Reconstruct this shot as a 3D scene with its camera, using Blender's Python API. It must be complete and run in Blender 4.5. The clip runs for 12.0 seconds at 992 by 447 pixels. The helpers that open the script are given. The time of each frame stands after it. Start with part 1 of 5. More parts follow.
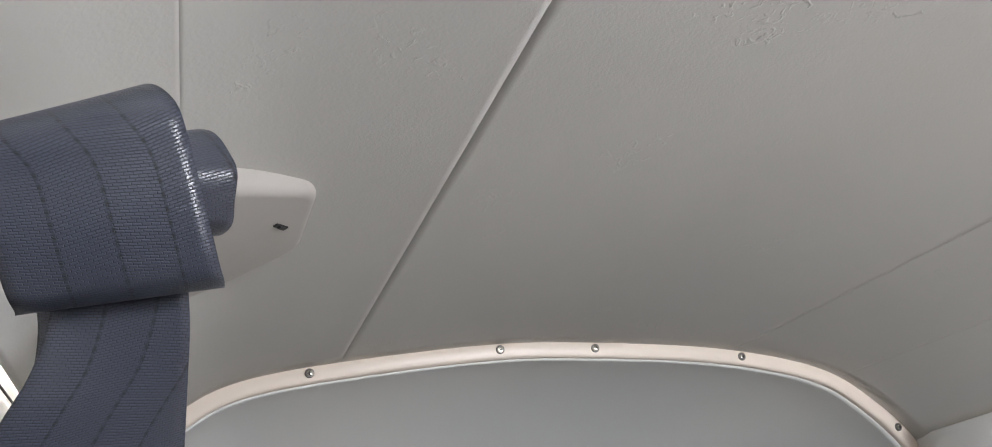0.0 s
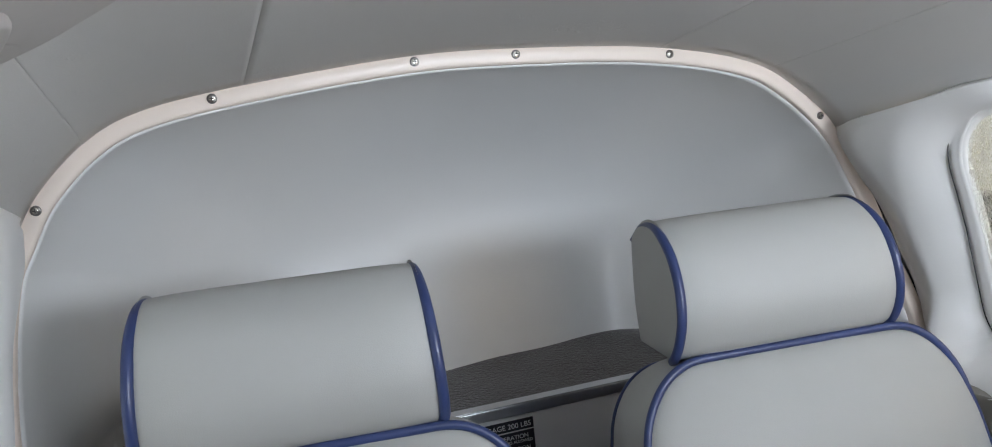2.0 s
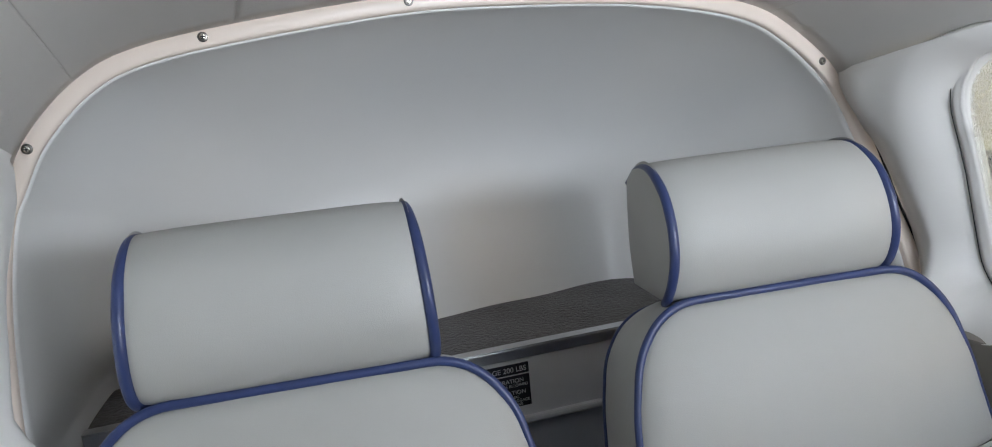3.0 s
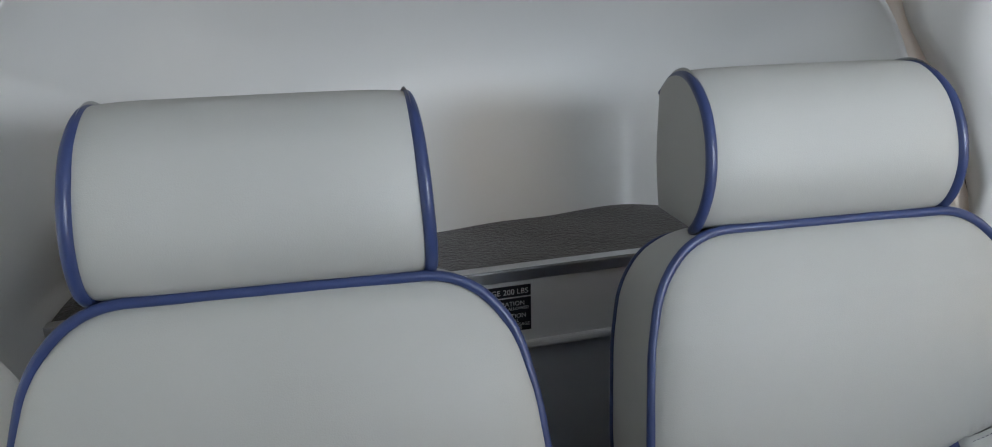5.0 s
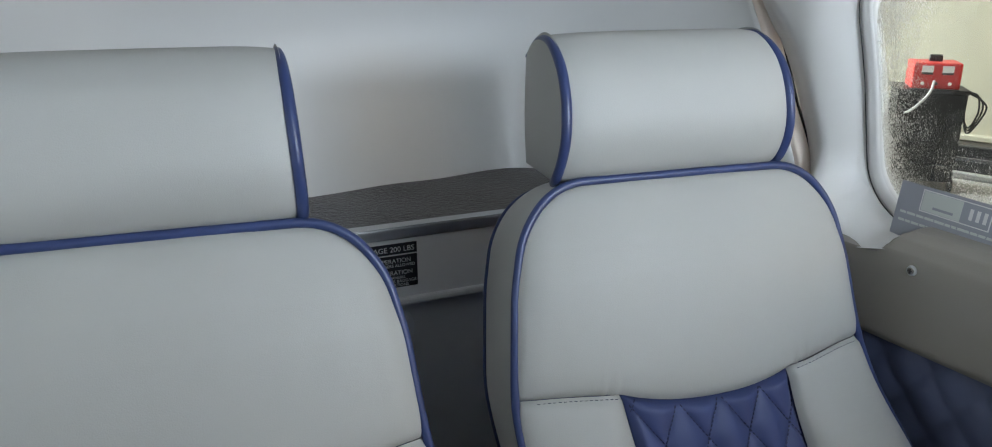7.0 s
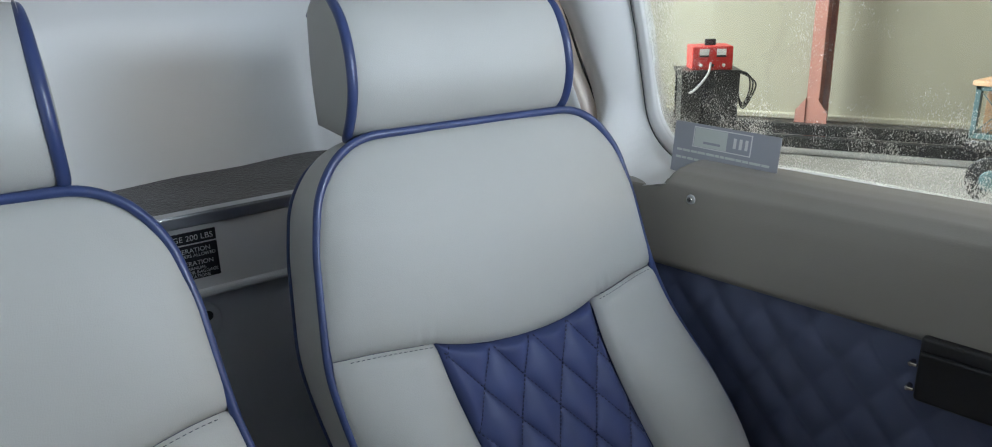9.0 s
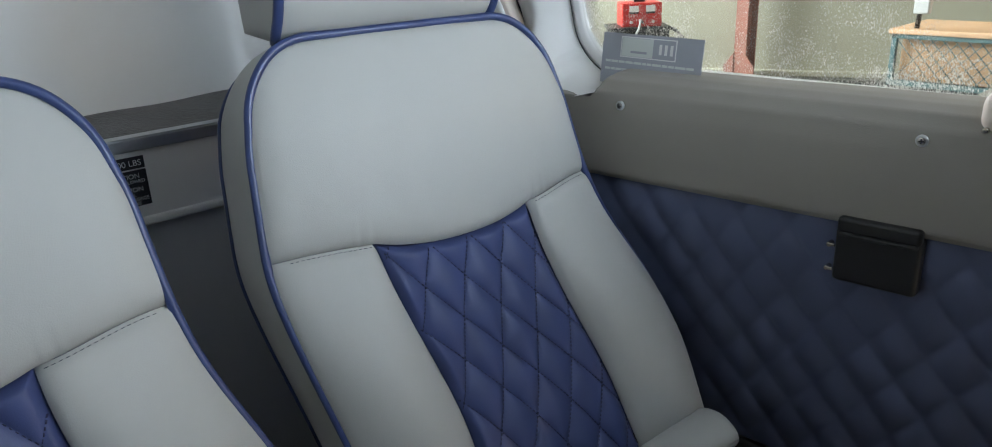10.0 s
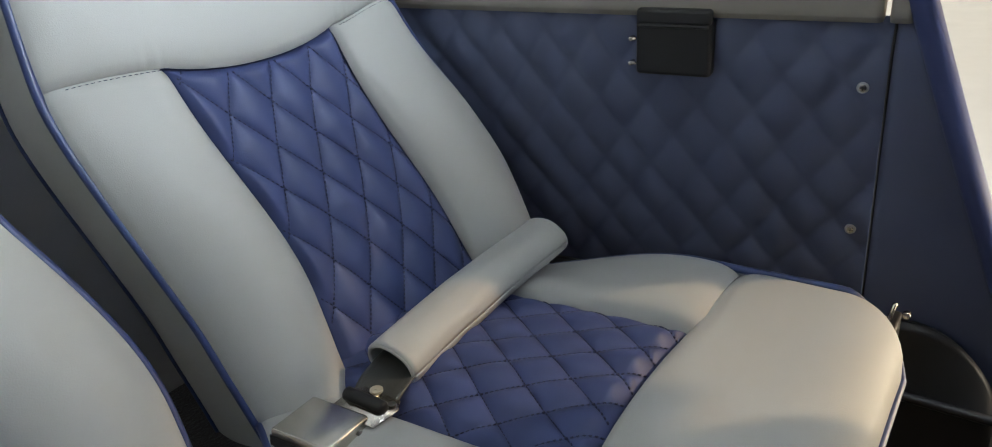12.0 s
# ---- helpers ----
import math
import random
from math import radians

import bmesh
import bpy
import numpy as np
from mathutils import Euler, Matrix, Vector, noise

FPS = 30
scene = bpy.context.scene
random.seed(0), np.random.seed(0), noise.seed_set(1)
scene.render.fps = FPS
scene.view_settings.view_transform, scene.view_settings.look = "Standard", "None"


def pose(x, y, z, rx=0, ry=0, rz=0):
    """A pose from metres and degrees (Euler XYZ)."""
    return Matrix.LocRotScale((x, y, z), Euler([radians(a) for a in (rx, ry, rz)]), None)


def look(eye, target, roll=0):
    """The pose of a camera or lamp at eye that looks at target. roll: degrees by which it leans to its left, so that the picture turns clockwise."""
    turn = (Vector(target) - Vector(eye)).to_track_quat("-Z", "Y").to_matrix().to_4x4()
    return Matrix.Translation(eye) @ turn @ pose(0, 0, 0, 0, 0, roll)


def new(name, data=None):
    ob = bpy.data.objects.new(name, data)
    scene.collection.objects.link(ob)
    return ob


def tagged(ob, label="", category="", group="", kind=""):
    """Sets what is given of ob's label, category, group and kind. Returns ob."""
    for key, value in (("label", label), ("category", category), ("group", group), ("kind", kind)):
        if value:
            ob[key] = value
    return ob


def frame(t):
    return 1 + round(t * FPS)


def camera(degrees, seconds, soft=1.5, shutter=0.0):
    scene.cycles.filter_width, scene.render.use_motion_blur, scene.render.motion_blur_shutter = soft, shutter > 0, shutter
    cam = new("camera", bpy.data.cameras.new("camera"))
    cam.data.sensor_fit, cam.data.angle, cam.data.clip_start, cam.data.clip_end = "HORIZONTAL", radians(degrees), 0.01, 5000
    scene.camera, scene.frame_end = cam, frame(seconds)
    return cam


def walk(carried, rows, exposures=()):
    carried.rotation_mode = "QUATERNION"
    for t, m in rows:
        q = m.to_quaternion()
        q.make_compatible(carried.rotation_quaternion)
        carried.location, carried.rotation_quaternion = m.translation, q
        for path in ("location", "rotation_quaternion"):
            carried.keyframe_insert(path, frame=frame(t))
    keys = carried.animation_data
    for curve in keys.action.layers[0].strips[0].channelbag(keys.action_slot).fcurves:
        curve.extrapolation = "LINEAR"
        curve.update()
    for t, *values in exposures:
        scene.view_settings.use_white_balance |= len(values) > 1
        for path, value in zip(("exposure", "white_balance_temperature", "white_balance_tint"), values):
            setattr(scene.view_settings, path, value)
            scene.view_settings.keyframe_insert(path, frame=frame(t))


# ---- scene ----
cam = camera(65.3, 12.0, soft=1.0)
PATH = [
    (0, (-0.349, -0.043, 1.064), (0.22, 1.787, 1.634), -3.2),
    (0.5, (-0.333, -0.042, 1.072), (0.247, 1.826, 1.49), -1.9),
    (1, (-0.303, -0.041, 1.071), (0.337, 1.852, 1.173), -4.0),
    (1.5, (-0.284, -0.017, 1.094), (0.322, 1.873, 0.853), -5.4),
    (2, (-0.273, -0.032, 1.116), (0.33, 1.856, 0.845), -5.7),
    (2.5, (-0.273, -0.048, 1.115), (0.335, 1.834, 0.819), -5.6),
    (3, (-0.263, -0.034, 1.094), (0.314, 1.844, 0.722), -5.5),
    (5, (-0.244, 0.055, 1.058), (0.301, 1.894, 0.493), -1.5),
    (5.5, (-0.241, 0.048, 1.062), (0.301, 1.88, 0.469), -1.5),
    (6, (-0.238, 0.026, 1.069), (0.303, 1.851, 0.456), -1.6),
    (6.5, (-0.231, 0.017, 1.056), (0.336, 1.835, 0.443), -1.6),
    (7, (-0.223, -0.013, 1.051), (0.521, 1.734, 0.422), 0.0),
    (9, (-0.207, -0.038, 0.996), (0.926, 1.491, 0.379), -1.6),
    (9.5, (-0.21, -0.057, 0.961), (1.002, 1.403, 0.329), -2.0),
    (10, (-0.228, -0.067, 0.928), (1.007, 1.346, 0.236), -2.5),
    (10.5, (-0.236, -0.08, 0.885), (1.02, 1.302, 0.167), -3.5),
    (11, (-0.246, -0.075, 0.851), (1.085, 1.2, 0.074), -4.6),
    (11.5, (-0.247, -0.087, 0.817), (1.152, 1.069, -0.025), -5.5),
    (12, (-0.248, -0.095, 0.8), (1.212, 0.962, -0.066), -4.3),
]
walk(cam, [(t, look(eye, target, roll)) for t, eye, target, roll in PATH],
     exposures=[(0, -0.06, 6750, 14), (0.6, 0.0, 6650, 14), (1.0, 0.06, 6350, 13), (1.5, -0.04, 6150, 12), (2.5, 0.02, 6300, 12), (5, -0.06, 6250, 10), (7, 0.04, 6050, 8), (9.5, 0.08, 5900, 7), (10.5, 0.22, 5900, 6), (11.2, 0.50, 5980, 7), (12, 0.72, 6150, 7)])

# ---------------------------------------------------------------- light
world = bpy.data.worlds.new("world")
scene.world = world
world.use_nodes = True
wn = world.node_tree
sky = wn.nodes.new("ShaderNodeTexSky")
sky.sky_type = "NISHITA"
sky.sun_disc = False
sky.sun_elevation = radians(39)
sky.sun_rotation = radians(140)
wn.nodes["Background"].inputs[1].default_value = 0.05
wn.links.new(sky.outputs[0], wn.nodes["Background"].inputs[0])

sun = new("sun", bpy.data.lights.new("sun", "SUN"))
sun.data.energy, sun.data.angle, sun.data.color = 1.05, radians(1.6), (1, 0.68, 0.36)
sun.matrix_world = look((6.4, -7.7, 8.1), (0, 0, 0))


def area_lamp(name, eye, target, w, h, watts, colour):
    d = bpy.data.lights.new(name, "AREA")
    d.shape, d.size, d.size_y, d.energy, d.color = "RECTANGLE", w, h, watts, colour
    ob = new(name, d)
    ob.matrix_world = look(eye, target)
    return ob


# low added fill for sunlight bounced up off the wing through the door
area_lamp("door_bounce_fill", (0.86, -0.55, 0.27), (0.0, 0.75, 1.15), 0.8, 0.25, 3.3, (1.0, 0.80, 0.54))
# unseen lamp added to brighten the hangar wall; no opening stands there
area_lamp("hangar_wall_fill", (2.2, 9.5, 4.4), (7.0, 3.2, 0.2), 8.0, 4.0, 3600.0, (1.0, 0.98, 0.94))
# unseen warm fill added outside, shining in at the door and right window
area_lamp("warm_outside_fill", (8.0, -7.0, 2.4), (0.0, 0.6, 0.9), 5.0, 3.0, 170.0, (1.0, 0.70, 0.38))
area_lamp("windscreen_daylight", (0.28, -0.88, 1.19), (0.16, 0.6, 0.10), 0.86, 0.34, 15.5, (0.86, 0.93, 1.0))
# added fill inside the cabin, inboard of the door, for light from front right
area_lamp("front_right_fill", (0.44, -0.66, 1.17), (-0.05, 0.75, 0.40), 0.40, 0.24, 11.5, (0.88, 0.94, 1.0))
# fill added outside the left window to lift the rear ceiling and bulkhead
area_lamp("left_window_fill", (-1.5, 0.25, 0.85), (0.3, 0.60, 0.88), 1.2, 1.1, 4.2, (0.96, 0.98, 1.0))

# ---------------------------------------------------------------- materials
def material(name, colour, rough=0.5, metal=0.0, spots=0.06, spot_size=3.0, grain=0.0, grain_size=600.0,
             dents=0.0, dent_size=20.0, rough_var=0.06, gloss=0.5, sheen=0.0):
    m = bpy.data.materials.new(name)
    m.use_nodes = True
    n, l = m.node_tree.nodes, m.node_tree.links
    b = n["Principled BSDF"]
    b.inputs["Metallic"].default_value = metal
    b.inputs["Specular IOR Level"].default_value = gloss
    b.inputs["Sheen Weight"].default_value = sheen
    co = n.new("ShaderNodeTexCoord")

    def noise_tex(size, detail=3.0):
        t = n.new("ShaderNodeTexNoise")
        t.inputs["Scale"].default_value = size
        t.inputs["Detail"].default_value = detail
        l.new(co.outputs["Object"], t.inputs["Vector"])
        return t

    a = noise_tex(spot_size)
    mixer = n.new("ShaderNodeMix")
    mixer.data_type = "RGBA"
    lo = [max(0, c * (1 - spots)) for c in colour]
    hi = [min(1, c * (1 + spots)) for c in colour]
    mixer.inputs["A"].default_value = (*lo, 1)
    mixer.inputs["B"].default_value = (*hi, 1)
    l.new(a.outputs[0], mixer.inputs["Factor"])
    l.new(mixer.outputs["Result"], b.inputs["Base Color"])
    r = n.new("ShaderNodeMapRange")
    r.inputs["To Min"].default_value, r.inputs["To Max"].default_value = rough - rough_var, rough + rough_var
    l.new(noise_tex(spot_size * 7).outputs[0], r.inputs["Value"])
    l.new(r.outputs[0], b.inputs["Roughness"])
    last = None
    for depth, size, dist in ((dents, dent_size, 0.004), (grain, grain_size, 0.0006)):
        if depth:
            bump = n.new("ShaderNodeBump")
            bump.inputs["Strength"].default_value = depth
            bump.inputs["Distance"].default_value = dist
            l.new(noise_tex(size, 4.0).outputs[0], bump.inputs["Height"])
            if last:
                l.new(last.outputs[0], bump.inputs["Normal"])
            last = bump
    if last:
        l.new(last.outputs[0], b.inputs["Normal"])
    return m


GREY = material("grey_leather", (0.40, 0.405, 0.39), 0.50, gloss=0.38, spots=0.05, spot_size=5, grain=0.3, grain_size=900, dents=0.16, dent_size=14)
BLUE = material("blue_leather", (0.046, 0.062, 0.165), 0.48, gloss=0.4, spots=0.12, spot_size=9, grain=0.3, grain_size=900)
PIPE = material("blue_piping", (0.030, 0.048, 0.140), 0.34, spots=0.15, spot_size=30, grain=0.2, grain_size=700)
THREAD = material("navy_thread", (0.014, 0.019, 0.062), 0.7)
LINER = material("headliner_vinyl", (0.55, 0.54, 0.52), 0.55, spots=0.04, spot_size=4, grain=0.35, grain_size=500, dents=0.10, dent_size=30)
HOUSING = material("lamp_plastic", (0.42, 0.395, 0.375), 0.42, spots=0.03, spot_size=8)


def crinkle(m):
    """Fine puckers of stretched vinyl, in patches."""
    n, l = m.node_tree.nodes, m.node_tree.links
    b = n["Principled BSDF"]
    before = b.inputs["Normal"].links[0].from_socket
    co = n.new("ShaderNodeTexCoord")
    t = n.new("ShaderNodeTexNoise")
    t.inputs["Scale"].default_value, t.inputs["Detail"].default_value, t.inputs["Distortion"].default_value = 110, 5, 1.2
    patch = n.new("ShaderNodeTexNoise")
    patch.inputs["Scale"].default_value = 9
    cut = n.new("ShaderNodeMapRange")
    cut.inputs["From Min"].default_value, cut.inputs["From Max"].default_value = 0.56, 0.66
    area = n.new("ShaderNodeMapRange")
    area.inputs["From Min"].default_value, area.inputs["From Max"].default_value = 0.60, 0.68
    mul = n.new("ShaderNodeMath")
    mul.operation = "MULTIPLY"
    bump = n.new("ShaderNodeBump")
    bump.inputs["Strength"].default_value, bump.inputs["Distance"].default_value = 0.55, 0.0012
    for q in (t, patch):
        l.new(co.outputs["Object"], q.inputs["Vector"])
    l.new(t.outputs[0], cut.inputs["Value"])
    l.new(patch.outputs[0], area.inputs["Value"])
    l.new(cut.outputs[0], mul.inputs[0])
    l.new(area.outputs[0], mul.inputs[1])
    l.new(mul.outputs[0], bump.inputs["Height"])
    l.new(before, bump.inputs["Normal"])
    l.new(bump.outputs[0], b.inputs["Normal"])


crinkle(LINER)
WHITE = material("white_plastic", (0.76, 0.755, 0.735), 0.32, spots=0.03, spot_size=6, grain=0.1, grain_size=400)
CREAM = material("cream_trim", (0.80, 0.70, 0.615), 0.36, spots=0.03, spot_size=9)
DISH = material("bulkhead_moulding", (0.70, 0.70, 0.685), 0.33, spots=0.03, spot_size=3, dents=0.05, dent_size=6)
TAN = material("stone_vinyl", (0.27, 0.250, 0.220), 0.5, spots=0.05, spot_size=6, grain=0.3, grain_size=700)
CARPET = material("charcoal_carpet", (0.075, 0.068, 0.066), 0.95, spots=0.35, spot_size=160, grain=1.0, grain_size=420, dents=0.9, dent_size=170, gloss=0.1, sheen=0.3)
# the seats' blue leather again, with veiling haze put into its colour
HAZEBLUE = material("hazed_blue_leather", (0.100, 0.118, 0.200), 0.50, gloss=0.4, spots=0.12, spot_size=9, grain=0.3, grain_size=900)
GREYPANEL = material("grey_plastic", (0.58, 0.585, 0.59), 0.48, spots=0.05, spot_size=5, grain=0.2, grain_size=400)
ALU = material("brushed_aluminium", (0.55, 0.56, 0.57), 0.34, 0.9, spots=0.15, spot_size=40, dents=0.2, dent_size=60)
CHROME = material("chrome", (0.60, 0.57, 0.51), 0.25, 1.0, spots=0.14, spot_size=45, rough_var=0.04)
STEEL = material("screw_steel", (0.20, 0.19, 0.175), 0.32, 1.0)
BRASS = material("pale_brass", (0.72, 0.64, 0.47), 0.33, 0.7, spots=0.12, spot_size=120)
GUNMETAL = material("dull_metal", (0.16, 0.165, 0.16), 0.4, 0.8, spots=0.2, spot_size=40)
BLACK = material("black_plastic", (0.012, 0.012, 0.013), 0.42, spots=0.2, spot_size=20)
DARK = material("dark_gap", (0.02, 0.02, 0.022), 0.7)
INK = material("placard_black", (0.010, 0.011, 0.016), 0.45)
PRINT = material("print_white", (0.75, 0.75, 0.74), 0.5)


# ---------------------------------------------------------------- mesh helpers
def smooth(me, on=True):
    me.polygons.foreach_set("use_smooth", [on] * len(me.polygons))
    me.update()


def mesh_part(name, verts, faces, mat, parent=None, label="", flat=False, uvs=None):
    me = bpy.data.meshes.new(name)
    me.from_pydata([tuple(v) for v in verts], [], faces)
    if uvs is not None:
        layer = me.uv_layers.new(name="UVMap")
        for lp in me.loops:
            layer.data[lp.index].uv = uvs[lp.vertex_index]
    me.materials.append(mat)
    smooth(me, not flat)
    ob = new(name, me)
    if parent is not None:
        ob.parent = parent
    if label:
        ob["label"] = label
    return ob


def part(name, bm, mat, parent=None, label="", flat=False):
    bmesh.ops.recalc_face_normals(bm, faces=bm.faces)
    me = bpy.data.meshes.new(name)
    bm.to_mesh(me)
    bm.free()
    me.materials.append(mat)
    smooth(me, not flat)
    ob = new(name, me)
    if parent is not None:
        ob.parent = parent
    if label:
        ob["label"] = label
    return ob


def thing(name, label, category, at=None, group="", kind=""):
    ob = new(name)
    ob.empty_display_size = 0.05
    if at is not None:
        ob.matrix_world = at
    return tagged(ob, label, category, group, kind)


def grid_faces(rows, cols, wrap=False):
    out = []
    for i in range(rows - 1):
        for j in range(cols if wrap else cols - 1):
            k = (j + 1) % cols
            out.append((i * cols + j, i * cols + k, (i + 1) * cols + k, (i + 1) * cols + j))
    return out


def grid(name, fn, rows, cols, mat, parent=None, label="", thick=0.0):
    """A sheet: fn(a, b) with a, b in 0..1 gives the place."""
    v = [fn(i / (rows - 1), j / (cols - 1)) for i in range(rows) for j in range(cols)]
    ob = mesh_part(name, v, grid_faces(rows, cols), mat, parent, label)
    if thick:
        mod = ob.modifiers.new("thickness", "SOLIDIFY")
        mod.thickness, mod.offset = thick, -1
    return ob


def spline(pts, n, closed=False):
    """n places along a Catmull-Rom curve through the points."""
    p = [Vector(q) for q in pts]
    m = len(p)
    out = []
    spans = m if closed else m - 1
    for i in range(n):
        s = i / (n if closed else n - 1) * spans
        k = min(int(s), spans - 1)
        t = s - k
        if closed:
            a, b, c, d = p[(k - 1) % m], p[k % m], p[(k + 1) % m], p[(k + 2) % m]
        else:
            b, c = p[k], p[k + 1]
            a = p[k - 1] if k > 0 else b * 2 - c
            d = p[k + 2] if k + 2 < m else c * 2 - b
        out.append(0.5 * ((2 * b) + (c - a) * t + (2 * a - 5 * b + 4 * c - d) * t * t + (3 * b - a - 3 * c + d) * t ** 3))
    return out


def tube(name, path, r, mat, parent=None, label="", sides=8, closed=False, caps=True):
    path = [Vector(p) for p in path]
    n = len(path)
    rad = r if isinstance(r, (list, tuple)) else [r] * n
    verts, up = [], None
    for i, p in enumerate(path):
        a = path[(i - 1) % n] if closed or i > 0 else p
        b = path[(i + 1) % n] if closed or i < n - 1 else p
        t = (b - a).normalized()
        if up is None:
            up = t.orthogonal().normalized()
        up = (up - t * up.dot(t)).normalized()
        side = t.cross(up)
        for k in range(sides):
            w = 2 * math.pi * k / sides
            verts.append(p + rad[i] * (math.cos(w) * up + math.sin(w) * side))
    faces = grid_faces(n, sides, True)
    if closed:
        faces += [((n - 1) * sides + k, (n - 1) * sides + (k + 1) % sides, (k + 1) % sides, k) for k in range(sides)]
    elif caps:
        faces += [tuple(range(sides))[::-1], tuple((n - 1) * sides + k for k in range(sides))]
    return mesh_part(name, verts, faces, mat, parent, label)


def box(name, size, at, mat, parent=None, label="", bevel=0.003, seg=2, turn=None):
    bm = bmesh.new()
    bmesh.ops.create_cube(bm, size=1)
    bmesh.ops.scale(bm, vec=size, verts=bm.verts)
    if bevel:
        bmesh.ops.bevel(bm, geom=list(bm.edges), offset=bevel, segments=seg, profile=0.5, affect="EDGES")
    m = Matrix.Translation(at) @ (turn if turn else Matrix())
    bmesh.ops.transform(bm, matrix=m, verts=bm.verts)
    ob = part(name, bm, mat, parent, label)
    big = max(p.area for p in ob.data.polygons)
    for p in ob.data.polygons:      # broad faces stay flat between the rounded edges
        p.use_smooth = p.area < 0.15 * big
    return ob


def disc(name, r, h, m, mat, parent=None, label="", sides=24, bevel=0.0):
    """A cylinder along its own z, from 0 to h, at the pose m."""
    bm = bmesh.new()
    bmesh.ops.create_cone(bm, cap_ends=True, segments=sides, radius1=r, radius2=r, depth=h)
    bmesh.ops.translate(bm, vec=(0, 0, h / 2), verts=bm.verts)
    if bevel:
        rim = [e for e in bm.edges if all(v.co.z > h * 0.9 for v in e.verts)]
        bmesh.ops.bevel(bm, geom=rim, offset=bevel, segments=3, profile=0.5, affect="EDGES")
    bmesh.ops.transform(bm, matrix=m, verts=bm.verts)
    ob = part(name, bm, mat, parent, label)
    return ob


def face_pose(p, normal, up=(0, 0, 1)):
    """A pose at p whose z is the normal and whose y is as near to up as can be."""
    z = Vector(normal).normalized()
    x = Vector(up).cross(z).normalized()
    y = z.cross(x)
    m = Matrix((x, y, z)).transposed().to_4x4()
    m.translation = p
    return m


def lerp(a, b, t):
    return a + (b - a) * t


def soft(x, a, b):
    t = min(1, max(0, (x - a) / (b - a)))
    return t * t * (3 - 2 * t)


def screw(name, p, normal, label, group, r=0.0058, cup=None):
    s = thing(name, label, "screw", face_pose(p, normal), group)
    disc("cup_washer", r, 0.0022, Matrix(), cup or STEEL, s, sides=20, bevel=0.0012)
    head = disc("screw_head", r * 0.62, 0.0030, Matrix.Translation((0, 0, 0.001)), CHROME, s, sides=16, bevel=0.0008)
    box("slot", (r * 0.9, r * 0.18, 0.0006), (0, 0, 0.0041), DARK, head, bevel=0)
    box("slot", (r * 0.18, r * 0.9, 0.0006), (0, 0, 0.0042), DARK, head, bevel=0)
    return s


# ---------------------------------------------------------------- cabin shell
CX = 0.03            # the cabin's middle


def rise(y):
    """How far the roof climbs in front of the rear frame."""
    d = 0.93 - y
    return 0.16 * d if d < 0.7 else 0.112 + 0.10 * (1 - math.exp(-(d - 0.7) * 1.6))


ARCH = [(-0.545, 0.800, 0.62), (-0.548, 0.825, 0.76), (-0.549, 0.872, 0.89), (-0.541, 0.918, 0.986), (-0.523, 0.930, 1.031),
        (-0.491, 0.930, 1.084), (-0.436, 0.930, 1.136), (-0.373, 0.930, 1.166), (-0.259, 0.930, 1.186), (-0.068, 0.930, 1.205),
        (0.075, 0.930, 1.206), (0.272, 0.930, 1.195), (0.425, 0.930, 1.167), (0.510, 0.930, 1.124), (0.590, 0.930, 1.049),
        (0.608, 0.886, 0.950), (0.608, 0.845, 0.870), (0.608, 0.796, 0.780), (0.606, 0.745, 0.62)]
arch = spline(ARCH, 181)


def arch_at(s):
    f = s * 180
    k = min(int(f), 179)
    return arch[k].lerp(arch[k + 1], f - k)


def arch_in(s):
    """Direction towards the opening's middle, in the frame's plane."""
    t = arch_at(min(1, s + 0.006)) - arch_at(max(0, s - 0.006))
    return Vector((t.z, 0, -t.x)).normalized()


S_LEFT, S_RIGHT = 4 / 18, 14 / 18     # where headliner and side trims meet at the frame


# headliner, in four sewn panels
def skew(y):
    """The cabin widens and drifts a little towards its right ahead of the rear frame."""
    return 0.07 * (0.93 - y)


def edge_rise(y):
    """The headliner's side edges climb a little faster than its middle."""
    return 0.045 * (0.93 - y) if y > 0.2 else 0.0328


def liner_point(s, y):
    p = arch_at(s)
    side = max(soft(s, 12.6 / 18, S_RIGHT), soft(-s, -5.4 / 18, -S_LEFT))
    return Vector((p.x + skew(y), y, p.z + rise(y) + edge_rise(y) * side))


SEAMS = [S_LEFT, 6 / 18, 8 / 18, 11.12 / 18, 12.45 / 18, S_RIGHT]
ceiling = thing("ceiling", "pale grey vinyl headliner with sewn seams", "ceiling", kind="structure")
YF = -0.45       # the headliner's front end, over the front row
for a, b in zip(SEAMS, SEAMS[1:]):
    def liner(i, j, a=a, b=b):
        return liner_point(lerp(a, b, i), lerp(0.925, YF, j))
    grid("headliner_panel", liner, 61, 50, LINER, ceiling, thick=0.006)
for s in SEAMS[1:-1]:
    tube("seam_welt", [liner_point(s, lerp(0.922, YF, k / 40)) + Vector((0, 0, 0.00052)) for k in range(41)], 0.0006, LINER, ceiling, sides=6)
# never in view: made black so the front roof bounces no light aft
grid("ceiling_bounce_stop", lambda i, j: liner_point(lerp(S_LEFT, S_RIGHT, i), lerp(YF - 0.001, -1.3, j)), 41, 20, BLACK, thick=0.006)
tagged(bpy.data.objects["ceiling_bounce_stop"], "plain unseen roof over the front row, black to stop bounced light", "ceiling", kind="structure")


# side walls
def wall_x(y, z):
    """Right-hand wall, inner face."""
    x = 0.610 + skew(y) * 0.75
    top = 1.049 + rise(y)
    if z > 0.92:
        x -= (x - 0.588 - skew(y)) * soft(z, 0.90, top)
    return x


